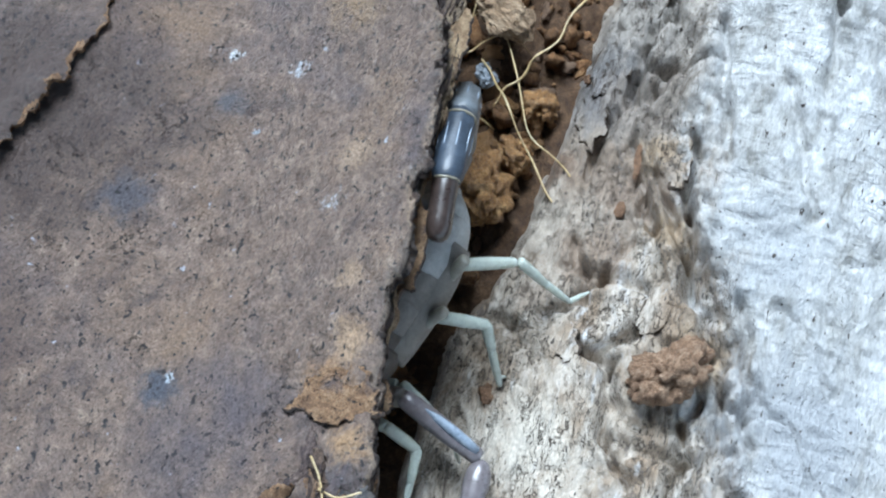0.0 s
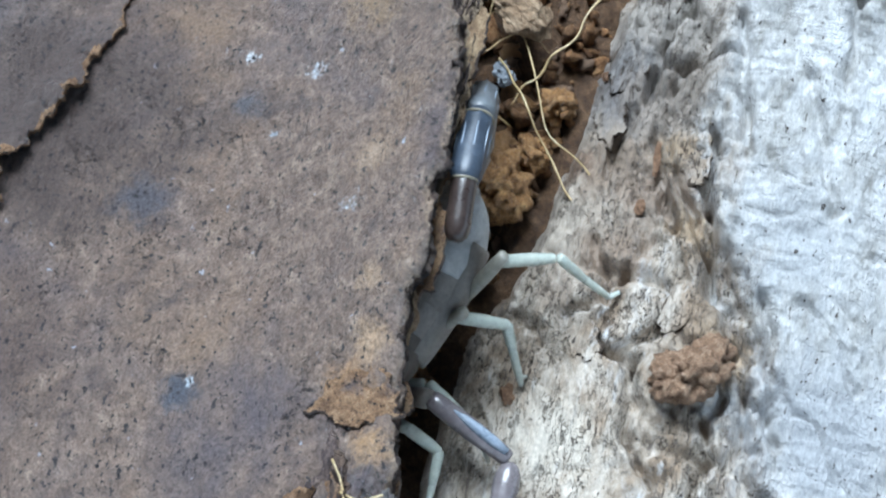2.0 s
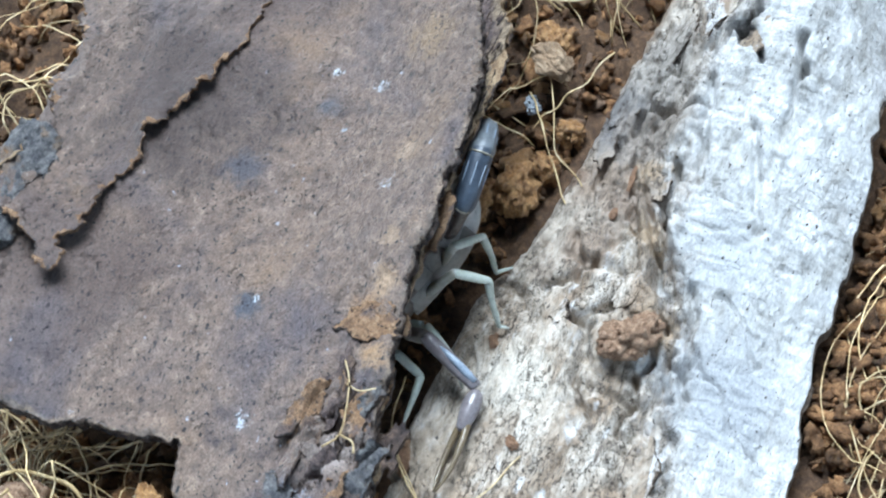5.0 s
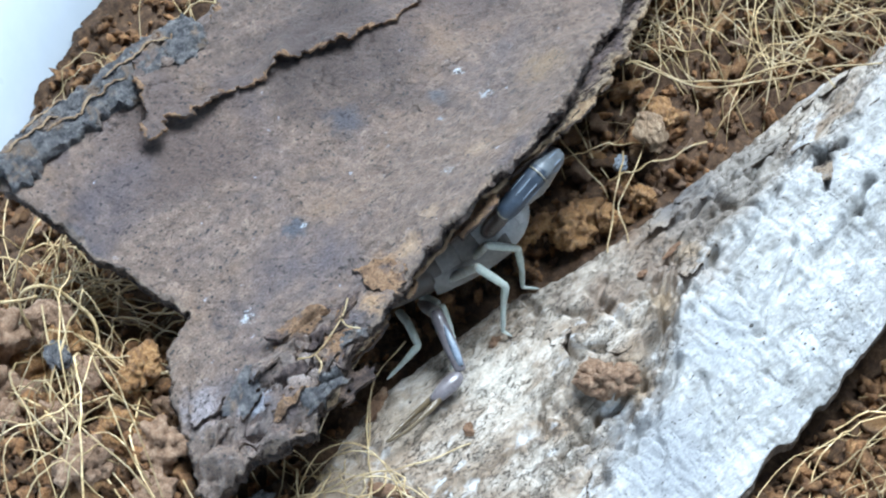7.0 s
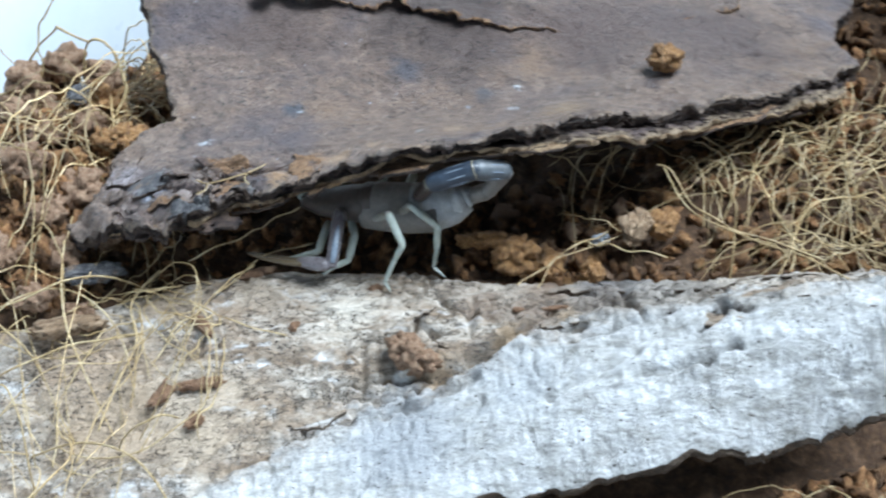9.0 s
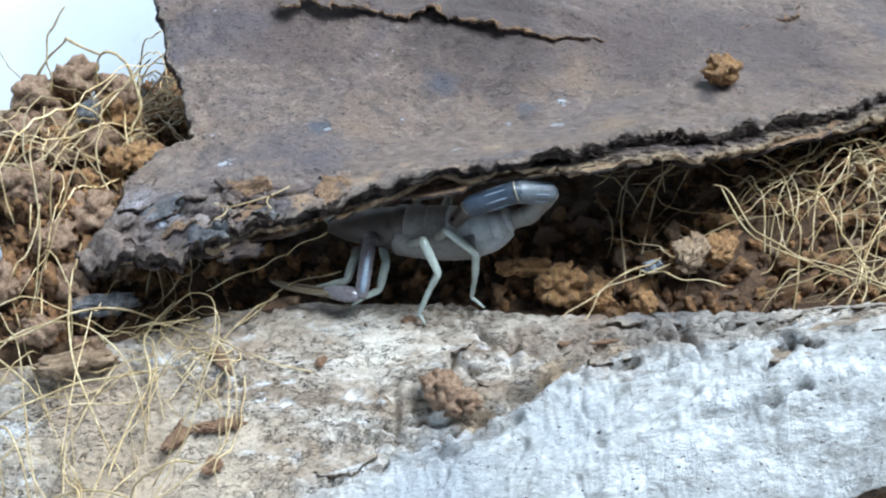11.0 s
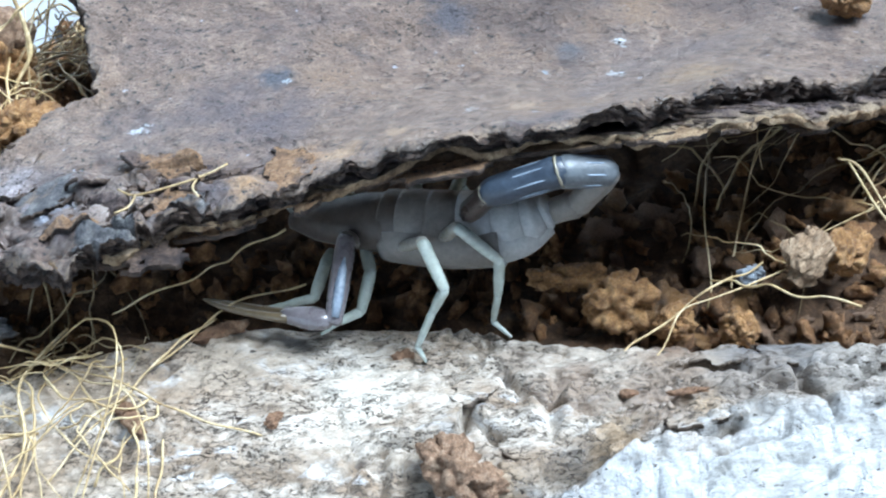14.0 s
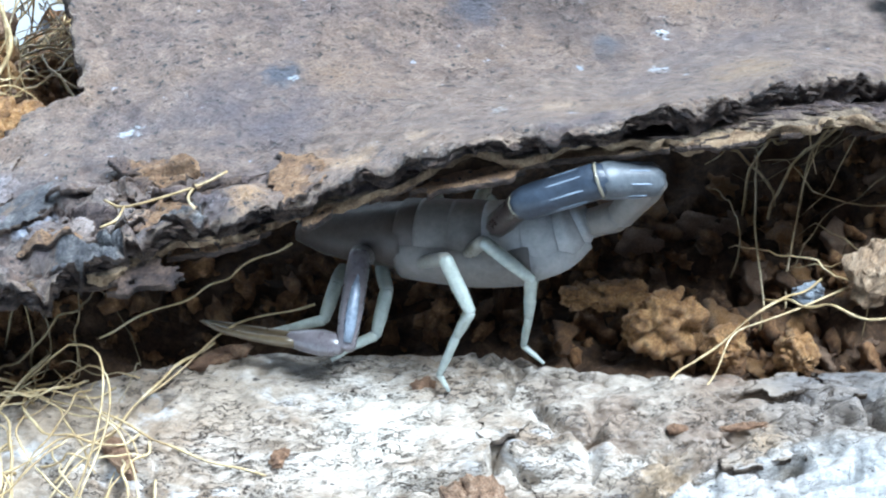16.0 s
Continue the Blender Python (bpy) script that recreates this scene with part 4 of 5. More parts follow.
big_clod((0.27, -0.87, log_shape(0.27, -0.87) + 0.1), (0.27, 0.15, 0.15), 2, "brown soil crumb resting on the grey log", -42, mat=CLOD_GREY)
big_clod((2.42, 1.74, slab_base(2.42, 1.74) + 0.12), (0.15, 0.14, 0.13), 5, "round brown soil crumb resting on the bark slab", 10)
big_clod((1.12, 0.38, 1.5), (0.22, 0.15, 0.2), 8, "craggy golden brown soil clod beside the log", 15)
big_clod((1.42, 0.3, 1.42), (0.14, 0.1, 0.1), 11, "craggy golden brown soil clod beside the log", 40)
big_clod((0.88, 0.55, 1.5), (0.25, 0.1, 0.09), 14, "craggy golden brown soil clod beside the log", 5)
big_clod((1.75, 0.25, 1.42), (0.13, 0.11, 0.1), 17, "golden brown soil clod against the log", 70)
big_clod((2.3, 0.6, 1.62), (0.2, 0.14, 0.13), 20, "large brown soil clod among fibres", 30)
big_clod((-2.1, 1.25, 2.02), (0.26, 0.14, 0.13), 23, "large brown soil clod beside the slab", 20)
big_clod((-2.5, 0.95, 1.95), (0.2, 0.16, 0.13), 26, "large brown soil clod beside the slab", 60)


for k, (x, y, r) in enumerate([(-2.35, 0.7, 0.2), (-2.6, 0.45, 0.17), (-2.85, 0.8, 0.22), (-2.45, 0.2, 0.18), (-2.9, 0.1, 0.2), (-2.65, -0.15, 0.16), (-3.2, 0.5, 0.2), (-2.4, 1.5, 0.18), (-2.75, 1.3, 0.16),
                               (-2.3, 1.85, 0.15), (-2.65, 2.0, 0.2), (-2.15, 0.42, 0.14), (-3.0, 1.6, 0.17), (-2.05, 0.98, 0.13), (-3.1, -0.4, 0.2), (-2.3, -0.2, 0.13)]):
    big_clod((x, y, ground_z(x, y) + r * 0.45), (r * 1.25, r, r * 0.8), 30 + 2.3 * k, "grey-brown granular soil lump beside the slab", 37 * k, 60, CLOD_GREY)


for k, (x, y, size) in enumerate([(-2.66, 2.05, (0.36, 0.26, 0.34)), (-3.0, 1.85, (0.34, 0.3, 0.3)), (-2.34, 1.95, (0.26, 0.22, 0.28)), (-2.5, 2.5, (0.3, 0.25, 0.3))]):
    big_clod((x, y, ground_z(x, y) + size[2] * 0.55), size, 80 + 3.1 * k, "dark crumbly soil lump piled beside the slab", 50 * k, 90, CLOD_GREY if k % 2 else CLOD)


for k, (x, y, z) in enumerate([(-2.66, 2.1, 2.17), (-2.96, 1.93, 2.12), (-2.33, 2.05, 2.1)]):
    big_clod((x, y, z), (0.24, 0.19, 0.2), 120 + 2.7 * k, "dark crumbly soil lump piled beside the slab", 70 * k, 70, CLOD_GREY)


def on_log(x, y):
    return log_inside(x, y) > -0.02


def under_slab(x, y):
    return slab_inside(x, y) > 0.25


def scatter_clods():
    """Loose crumbs that can be told apart, each on the soil."""
    spots = []
    while len(spots) < 210:
        zone = rng.random()
        if zone < 0.35:
            x, y = rng.uniform(0.9, 4.4), rng.uniform(0.15, 1.6)
        elif zone < 0.65:
            x, y = rng.uniform(-3.6, -1.6), rng.uniform(-1.0, 2.6)
        elif zone < 0.73:
            x, y = rng.uniform(-3.3, -1.8), rng.uniform(1.7, 3.4)
        elif zone < 0.87:
            x, y = rng.uniform(0.4, 4.4), rng.uniform(-3.0, -1.5)
        else:
            x, y = rng.uniform(-2.5, 3.5), rng.uniform(3.4, 4.8)
        if on_log(x, y) or (zone > 0.35 and under_slab(x, y)) or math.hypot(x - 1.5, y + 0.5) > 5.3:
            continue
        r = rng.choice([0.05, 0.06, 0.08, 0.1, 0.13, 0.16])
        spots.append((x, y, r))
    for k, (x, y, r) in enumerate(spots):
        ob = new("soil_clod", CLODS[k % 9])
        ob.matrix_world = pose(x * CM, y * CM, (ground_z(x, y) + r * 0.35) * CM, rng.uniform(-30, 30), rng.uniform(-30, 30), rng.uniform(0, 360)) @ Matrix.Diagonal((r * rng.uniform(0.9, 1.5), r, r, 1))
        tagged(ob, "small brown crumb of coconut soil lying on the ground", "soil crumb", "soil crumbs")


def joined(name, verts, faces, mat, label, category):
    me = bpy.data.meshes.new(name)
    me.from_pydata(verts, [], faces)
    me.polygons.foreach_set("use_smooth", [True] * len(faces))
    me.materials.append(mat)
    return tagged(new(name, me), label, category, kind="stuff")


def crumb_carpet():
    """The countless small crumbs that make up the soil's surface."""
    shapes = []
    for k in range(6):
        bm = lump(bmesh.new(), (1, 0.8, 0.7), (0, 0, 0), 0.95, 2, 9.1 * k, 2.0, 4)
        bm.verts.ensure_lookup_table()
        shapes.append((np.array([v.co[:] for v in bm.verts]), [[v.index for v in f.verts] for f in bm.faces]))
        bm.free()
    verts, faces, made = [], [], 0
    while made < 9000:
        x, y = rng.uniform(-4.0, 5.2), rng.uniform(-2.9, 4.9)
        if made % 4 == 0:
            x, y = rng.uniform(-4.2, -1.8), rng.uniform(-0.5, 3.2)
        elif made % 4 == 1:
            x, y = rng.uniform(0.2, 4.8), rng.uniform(-3.2, -1.4)
        if on_log(x, y) or slab_inside(x, y) > 0.9 or math.hypot(x - 1.5, y + 0.5) > 5.75:
            continue
        made += 1
        pts, fs = shapes[made % 6]
        r = rng.choice([0.02, 0.03, 0.03, 0.045, 0.06, 0.08])
        m = np.array(Euler((rng.uniform(0, 6), rng.uniform(0, 6), rng.uniform(0, 6))).to_matrix())
        p = (pts * (r * rng.uniform(0.8, 1.8), r, r)) @ m.T + (x, y, ground_z(x, y) + r * rng.uniform(-0.2, 0.9))
        base = len(verts)
        verts.extend(map(tuple, p * CM))
        faces.extend([[base + i for i in f] for f in fs])
    joined("soil_crumbs", verts, faces, CRUMBS, "loose brown crumbs of coconut-fibre soil", "soil")


def strand(r, start, heading, length, lift, support, wild=1.0, n=22):
    """A wiry strand that wanders over what lies under it."""
    x, y = start
    pts, a, bend = [], heading, r.uniform(-0.6, 0.6) * wild
    arch = r.uniform(0.3, 1.0) * lift
    rise = r.uniform(0, 1) * lift * 0.5
    kink = r.uniform(0, 10)
    for k in range(n):
        s = k / (n - 1)
        z = support(x, y) + 0.012 + arch * math.sin(math.pi * s) + rise * s
        z += 0.12 * lift * noise.noise(Vector((kink, s * 5, 1)))
        pts.append((x, y, z))
        a += (bend + 1.2 * wild * noise.noise(Vector((kink, s * 4, 0)))) * 3.0 / n
        x, y = x + math.cos(a) * length / n, y + math.sin(a) * length / n
    return pts


def support(x, y):
    z = ground_z(x, y)
    if on_log(x, y):
        z = max(z, log_shape(x, y) + 0.02)
    return z


def add_tube(verts, faces, pts, radius, sides=5):
    bm = tube(bmesh.new(), pts, [radius * (0.55 + 0.45 * min(1, 4 * k / len(pts), 4 * (len(pts) - 1 - k) / len(pts) + 0.3)) for k in range(len(pts))], sides)
    base = len(verts)
    bm.verts.index_update()
    verts.extend([tuple(v.co * CM) for v in bm.verts])
    faces.extend([[base + v.index for v in f.verts] for f in bm.faces])
    bm.free()


def fibre_spot(r):
    zone = r.random()
    if zone < 0.16:
        return r.uniform(-3.3, -1.8), r.uniform(1.7, 3.4), r.uniform(0, 6.3), 0.7
    if zone < 0.32:
        return r.uniform(-3.9, -1.5), r.uniform(-1.6, 2.3), r.uniform(0, 6.3), 0.5
    if zone < 0.5:
        return r.uniform(1.5, 5.0) if r.random() < 0.3 else r.uniform(2.6, 5.0), r.uniform(0.1, 1.9), r.uniform(-1.6, 1.6), 0.4
    if zone < 0.84:
        return r.uniform(0.0, 4.6), r.uniform(-2.9, -1.65), r.uniform(0, 6.3), 0.3
    return r.uniform(-2.6, 4.6), r.uniform(2.6, 4.6), r.uniform(0, 6.3), 0.4


def blocked(pts):
    """Strands keep clear of the scorpion, the slab and the tub's wall."""
    for x, y, z in pts:
        if slab_inside(x, y) > -0.02 and z > slab_base(x, y) - 0.32:
            return True
        if -1.2 < x < 1.2 and -0.35 < y < 1.2 or math.hypot(x - 1.5, y + 0.5) > 5.6:
            return True
        if x > -0.9 and on_log(x, y) and y < 0.05:
            return True
    return False


def fibres():
    r = random.Random(21)
    single, verts, faces, tries = 0, [], [], 0
    total = 0
    while total < 760 and tries < 20000:
        tries += 1
        x, y, a, lift = fibre_spot(r)
        pts = strand(r, (x, y), a, r.uniform(0.6, 2.6), lift * r.uniform(0.2, 1.2), support, r.uniform(0.7, 2.2))
        if blocked(pts):
            continue
        total += 1
        thick = r.choice([0.0032, 0.004, 0.005, 0.006, 0.008])
        near = -3.4 < x < 4.4 and -2.6 < y < 2.0
        if near and single < 200 and thick > 0.0045:
            single += 1
            at = Vector(pts[0])
            bm = tube(bmesh.new(), [Vector(p) - at for p in pts], thick, 6)
            ob = part("coconut_fibre", bm, FIBRE)
            ob.location = at * CM
            tagged(ob, "curly golden coconut fibre lying over the soil", "fibre", "loose coconut fibres")
        else:
            add_tube(verts, faces, pts, thick)
    joined("fine_fibres", verts, faces, FIBRE, "tangle of fine golden coconut fibres on the soil", "fibre")


def laid_fibre(points, radius, label="long golden coconut fibre lying over log and soil"):
    at = Vector(points[0])
    path = [p - at for p in spline(points, 34)]
    for k, p in enumerate(path):
        p += 0.03 * Vector((noise.noise(Vector((k * 0.16, at.x, 0))), noise.noise(Vector((k * 0.16, at.x, 5))), noise.noise(Vector((k * 0.16, at.x, 9)))))
    radius *= 0.62
    ob = part("coconut_fibre", tube(bmesh.new(), path, [radius * (0.75 + 0.5 * noise.noise(Vector((k * 0.25, at.y, 3)))) for k in range(34)], 7), FIBRE)
    ob.location = at * CM
    tagged(ob, label, "fibre", "loose coconut fibres")


def known_fibres():
    laid_fibre([(2.3, 0.95, 2.0), (2.41, 0.89, 1.95), (2.56, 0.59, 1.85), (2.76, 0.42, 1.8), (3.06, 0.3, 1.75), (3.6, 0.2, 1.6)], 0.016)
    laid_fibre([(0.94, -0.24, 1.5), (1.14, -0.01, 1.5), (1.37, 0.19, 1.55), (1.69, 0.43, 1.6), (1.9, 0.6, 1.55)], 0.013)
    laid_fibre([(-0.6, 0.5, 1.88), (-0.85, 0.4, 1.8), (-1.09, 0.3, 1.72), (-1.49, 0.2, 1.58)], 0.011)
    laid_fibre([(-0.97, 0.24, 1.5), (-1.15, 0.04, 1.5), (-1.37, -0.25, 1.45), (-1.6, -0.54, 1.4)], 0.015)
    laid_fibre([(-1.7, 0.1, 1.56), (-1.89, -0.18, 1.5), (-1.82, -0.58, 1.4), (-1.94, -0.97, 1.3), (-2.03, -1.33, 1.2)], 0.017)
    laid_fibre([(-1.8, -0.05, 1.5), (-1.38, -0.21, 1.46), (-1.05, -0.38, 1.42), (-0.62, -0.53, 1.4)], 0.012)
    laid_fibre([(-1.16, -0.5, 1.38), (-1.17, -0.95, 1.28), (-1.33, -1.29, 1.2)], 0.014)
    laid_fibre([(-2.34, 2.06, 2.25), (-2.71, 1.19, 2.15), (-3.03, 1.03, 2.1), (-3.47, 1.3, 1.9)], 0.013)
    laid_fibre([(-2.1, 2.3, 2.25), (-2.34, 1.77, 2.2), (-2.87, 0.74, 1.95), (-3.1, 0.2, 1.7)], 0.014)
    laid_fibre([(-0.5, 0.37, 1.62), (-0.87, 0.28, 1.55), (-1.24, -0.07, 1.47), (-1.45, -0.34, 1.4), (-1.7, -0.7, 1.3)], 0.011)
    laid_fibre([(2.35, 0.92, 2.0), (2.41, 0.5, 2.0), (2.68, 0.17, 1.95), (3.13, -0.11, 1.97), (3.58, -0.49, 1.98)], 0.014)
    laid_fibre([(3.23, 0.79, 1.95), (3.19, 0.4, 1.93), (3.25, -0.01, 1.95), (3.15, -0.42, 1.97)], 0.012)
    laid_fibre([(2.31, 0.1, 1.7), (1.98, 0.2, 1.7), (1.79, 0.33, 1.65), (1.6, 0.45, 1.58)], 0.013)
    laid_fibre([(2.28, 0.67, 1.65), (1.96, 0.45, 1.62), (1.6, 0.29, 1.62), (1.4, 0.13, 1.6), (1.27, -0.06, 1.53), (1.07, -0.23, 1.5), (0.87, -0.38, 1.5)], 0.01)
    laid_fibre([(-1.87, -0.35, 1.45), (-1.78, -0.68, 1.36), (-2.04, -1.12, 1.2), (-2.17, -1.55, 1.1)], 0.013)
    for pts, radius in (([(-3.1, 1.9, 1.75), (-3.0, 2.0, 2.15), (-2.86, 2.05, 2.4), (-2.7, 2.0, 2.58), (-2.62, 1.9, 2.66), (-2.4, 1.8, 2.6)], 0.024), ([(-2.95, 1.7, 1.75), (-2.82, 1.9, 2.3), (-2.83, 2.0, 2.6), (-2.68, 2.1, 2.85)], 0.02),
                        ([(-2.5, 2.0, 2.1), (-2.45, 2.05, 2.4), (-2.3, 2.0, 2.5), (-2.22, 1.95, 2.42), (-2.12, 1.8, 2.15), (-2.2, 1.6, 1.95)], 0.026), ([(-2.9, 1.2, 1.9), (-2.6, 1.5, 2.2), (-2.3, 1.7, 2.3), (-2.1, 1.75, 2.45)], 0.018)):
        laid_fibre(pts, radius, "thick brown coconut fibre arching over the soil")
    r = random.Random(5)
    for k in range(46):
        x, y = r.uniform(-2.1, -1.15), r.uniform(-0.5, 0.05)
        pts = strand(r, (x, y), r.uniform(-2.6, 0.3) if k % 3 else r.uniform(0, 6.3), r.uniform(0.5, 1.2), 0.12, support, 1.3)
        if not blocked(pts):
            laid_fibre(pts[::3], r.choice([0.007, 0.01, 0.014]), "curled golden coconut fibre on the grey log")


def chip(at, size, turn, seed, mat=CHIP, label="dark red-brown bark chip lying on the log", name="bark_chip"):
    """A crumbling splinter: long, torn and uneven."""
    bm = bmesh.new()
    bmesh.ops.create_icosphere(bm, subdivisions=4, radius=1.0)
    for v in bm.verts:
        n = v.co.normalized()
        c = Vector([math.copysign(abs(w) ** 0.75, w) for w in n])
        q = Vector((c.x * size[0], c.y * size[1], c.z * size[2])) / min(size[1], size[0]) + Vector((seed, -seed, seed * 0.7))
        cell = noise.voronoi(q * 1.7)[0]
        k = 0.82 + 0.3 * noise.fractal(q * 0.9, 0.8, 2.0, 4) + 0.22 * smooth(0.0, 0.5, cell[1] - cell[0])
        c = Vector((c.x * (0.85 + 0.35 * noise.noise(Vector((c.y * 2.5, c.z * 2.5, seed)))), c.y * k, c.z * k))
        c.y += 0.5 * noise.noise(Vector((c.x * 1.2, seed, 0)))
        c.z += 0.25 * noise.noise(Vector((c.x * 1.4, seed, 5)))
        v.co = Vector((c.x * size[0], c.y * size[1], c.z * size[2]))
    ob = part(name, bm, mat, flat=seed > 5)
    ob.matrix_world = pose(at[0] * CM, at[1] * CM, at[2] * CM, rng.uniform(-8, 8), rng.uniform(-8, 8), turn)
    tagged(ob, label, "bark chip")


def chips():
    for k, (x, y, a, b, turn) in enumerate([(0.0, 0.0, 0.06, 0.04, 10), (-1.35, -0.36, 0.2, 0.05, -60), (-1.6, -0.88, 0.2, 0.07, 60), (-1.32, -0.85, 0.2, 0.06, 10), (-1.35, -1.1, 0.12, 0.07, 70),
                                            (1.1, -0.4, 0.05, 0.03, 0), (1.38, -0.42, 0.11, 0.02, 5), (-0.62, -0.42, 0.06, 0.04, 50), (1.95, 0.02, 0.03, 0.03, 0), (-0.95, 0.2, 0.16, 0.05, 25)]):
        chip((x, y, log_shape(x, y) + 0.012), (a * 1.05, b * 0.95, min(0.035, b * 0.65)), turn, k * 2.2)
    chip((-2.36, -0.42, 1.42), (0.32, 0.1, 0.07), 12, 3.0, WOOD, "tan piece of wood half buried in the soil", "wood_bit")
    chip((2.12, 0.52, 1.68), (0.2, 0.12, 0.1), 60, 6.0, WOOD, "flat tan piece of wood on the soil", "wood_bit")
    chip((-2.2, -0.02, 1.62), (0.28, 0.1, 0.06), 15, 8.0, RIDGE, "dark blue-grey bark chip on the soil", "bark_chip")
    chip((-2.5, 1.62, 2.2), (0.14, 0.09, 0.07), 70, 9.0, RIDGE, "dark blue-grey bark chip on the soil", "bark_chip")
    chip((1.84, 0.58, 1.5), (0.09, 0.05, 0.05), 20, 12.0, PALE, "small bluish white mineral bit on the soil", "mineral_bit")
    chip((-3.0, 0.26, 1.86), (0.06, 0.05, 0.05), 0, 14.0, PALE, "small bluish white mineral bit on the soil", "mineral_bit")


chips()
known_fibres()


# ---- the scorpion ----
def frame_of(a, b):
    """The pose at a whose x axis points to b."""
    a, b = Vector(a) * CM, Vector(b) * CM
    x = (b - a).normalized()
    y = Vector((0, 0, 1)).cross(x).normalized()
    z = x.cross(y)
    m = Matrix((x, y, z)).transposed().to_4x4()
    m.translation = a
    return m


SCORPION_AT = (0.1, 0.5, 1.45)
scorpion = thing("scorpion", SCORPION_AT, "small pale translucent scorpion sheltering under the bark slab", "scorpion")
HOME = Matrix.Translation(Vector(SCORPION_AT) * CM)
EARLY = Matrix.Translation(Vector((0.02, -0.1, 0.05)) * CM) @ HOME
MOVES = []


def base_at(t):
    return EARLY if t < 2.1 else EARLY.lerp(HOME, 0.3) if t < 2.3 else HOME


def dist(a, b):
    return (Vector(b) - Vector(a)).length


def bone(length, r0, r1, r2, sides=10, flatten=0.85):
    """A limb segment, slightly swollen, with rounded ends, along x."""
    pts = [(length * s, 0, 0) for s in (-0.04, 0.0, 0.12, 0.35, 0.6, 0.9, 1.0, 1.04)]
    rad = [r0 * 0.7, r0 * 0.92, r0, r1, r1, r2, r2 * 0.95, r2 * 0.75]
    return tube(bmesh.new(), pts, rad, sides, flatten)


def chain(names, joints, radii, mats, alternates=(), label=""):
    """Segments hinged one to the next: the first under the scorpion, the rest under the first. alternates: (seconds, joints) of a limb that moves."""
    poses = list(alternates) or [(9.0, joints)]
    first = None
    for k in range(len(joints) - 1):
        mat = mats[min(k, len(mats) - 1)]
        bm = bone(dist(joints[k], joints[k + 1]), radii[k], (radii[k] + radii[k + 1]) * 0.54, radii[k + 1])
        ob = part(names[k], bm, mat, first or scorpion, label if k == 0 else "")
        rows = []
        for t, j in poses:
            under = base_at(t).inverted() @ frame_of(j[0], j[1])
            rows.append((t, under.inverted() @ base_at(t).inverted() @ frame_of(j[k], j[k + 1]) if k else under))
        ob.matrix_basis = rows[0][1]
        if len(rows) > 1:
            MOVES.append((ob, rows))
        if names[k] == "forearm":
            long = dist(joints[1], joints[2])
            strip = part("stripe", tube(bmesh.new(), [(long * u, 0.012, 0.042 - 0.02 * abs(u - 0.5)) for u in (0.22, 0.4, 0.6, 0.8, 0.97)], [0.004, 0.022, 0.028, 0.028, 0.02], 8), KEEL, first, "bluish white stripe")
            strip.matrix_basis = rows[0][1]
            if len(rows) > 1:
                MOVES.append((strip, rows))
        first = first or ob
    return first


def shell(points, widths, heights, n=22, sides=18):
    """A swept oval."""
    pts = spline(points, n)
    w = [course([(i / (len(widths) - 1), v) for i, v in enumerate(widths)], k / (n - 1)) for k in range(n)]
    h = [course([(i / (len(heights) - 1), v) for i, v in enumerate(heights)], k / (n - 1)) for k in range(n)]
    bm = bmesh.new()
    rings = []
    for k, p in enumerate(pts):
        d = (pts[min(k + 1, n - 1)] - pts[max(k - 1, 0)]).normalized()
        a = Vector((0, 0, 1)).cross(d).normalized()
        u = d.cross(a)
        rings.append([bm.verts.new(p + a * w[k] * math.cos(s * math.tau / sides) + u * h[k] * math.sin(s * math.tau / sides)) for s in range(sides)])
    for r0, r1 in zip(rings, rings[1:]):
        for s in range(sides):
            bm.faces.new((r0[s], r1[s], r1[(s + 1) % sides], r0[(s + 1) % sides]))
    bm.faces.new(rings[0])
    bm.faces.new(rings[-1][::-1])
    return bm


def home(points):
    return [Vector(p) - Vector(SCORPION_AT) for p in points]


def build_body():
    """Seven back plates over the soft flanks, and the head shield."""
    spine = [(0.76, 0.46, 2.02), (0.6, 0.44, 1.96), (0.3, 0.49, 1.9), (0.0, 0.57, 1.86), (-0.2, 0.64, 1.82), (-0.6, 0.75, 1.74)]
    pts = spline(spine, 61)
    cuts = [0, 5, 11, 17, 23, 29, 35, 40]
    grow = [0.07, 0.1, 0.132, 0.158, 0.174, 0.176, 0.17, 0.163]
    for i in range(7):
        seg = home([p + Vector((0, 0.012, 0.02)) for p in pts[cuts[i]:cuts[i + 1] + 2]])
        # Darker towards the head: shade under the slab, put into the colour.
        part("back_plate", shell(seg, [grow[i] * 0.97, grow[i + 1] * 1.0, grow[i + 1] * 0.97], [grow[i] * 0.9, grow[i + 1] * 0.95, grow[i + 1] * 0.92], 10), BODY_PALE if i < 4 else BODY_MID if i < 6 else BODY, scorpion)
    low = Vector((0, -0.022, -0.045))
    rear, fore = [p + low for p in home(pts[1:18])], [p + low for p in home(pts[16:42])]
    part("flank", shell(rear, [0.055, 0.085, 0.12, 0.15], [0.06, 0.085, 0.12, 0.148], 16), BODY_PALE, scorpion)
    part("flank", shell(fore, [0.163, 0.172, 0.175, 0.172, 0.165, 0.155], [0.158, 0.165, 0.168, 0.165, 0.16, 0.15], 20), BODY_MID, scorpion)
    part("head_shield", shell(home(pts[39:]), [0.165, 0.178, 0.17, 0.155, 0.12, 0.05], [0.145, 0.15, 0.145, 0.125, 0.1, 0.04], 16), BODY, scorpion)


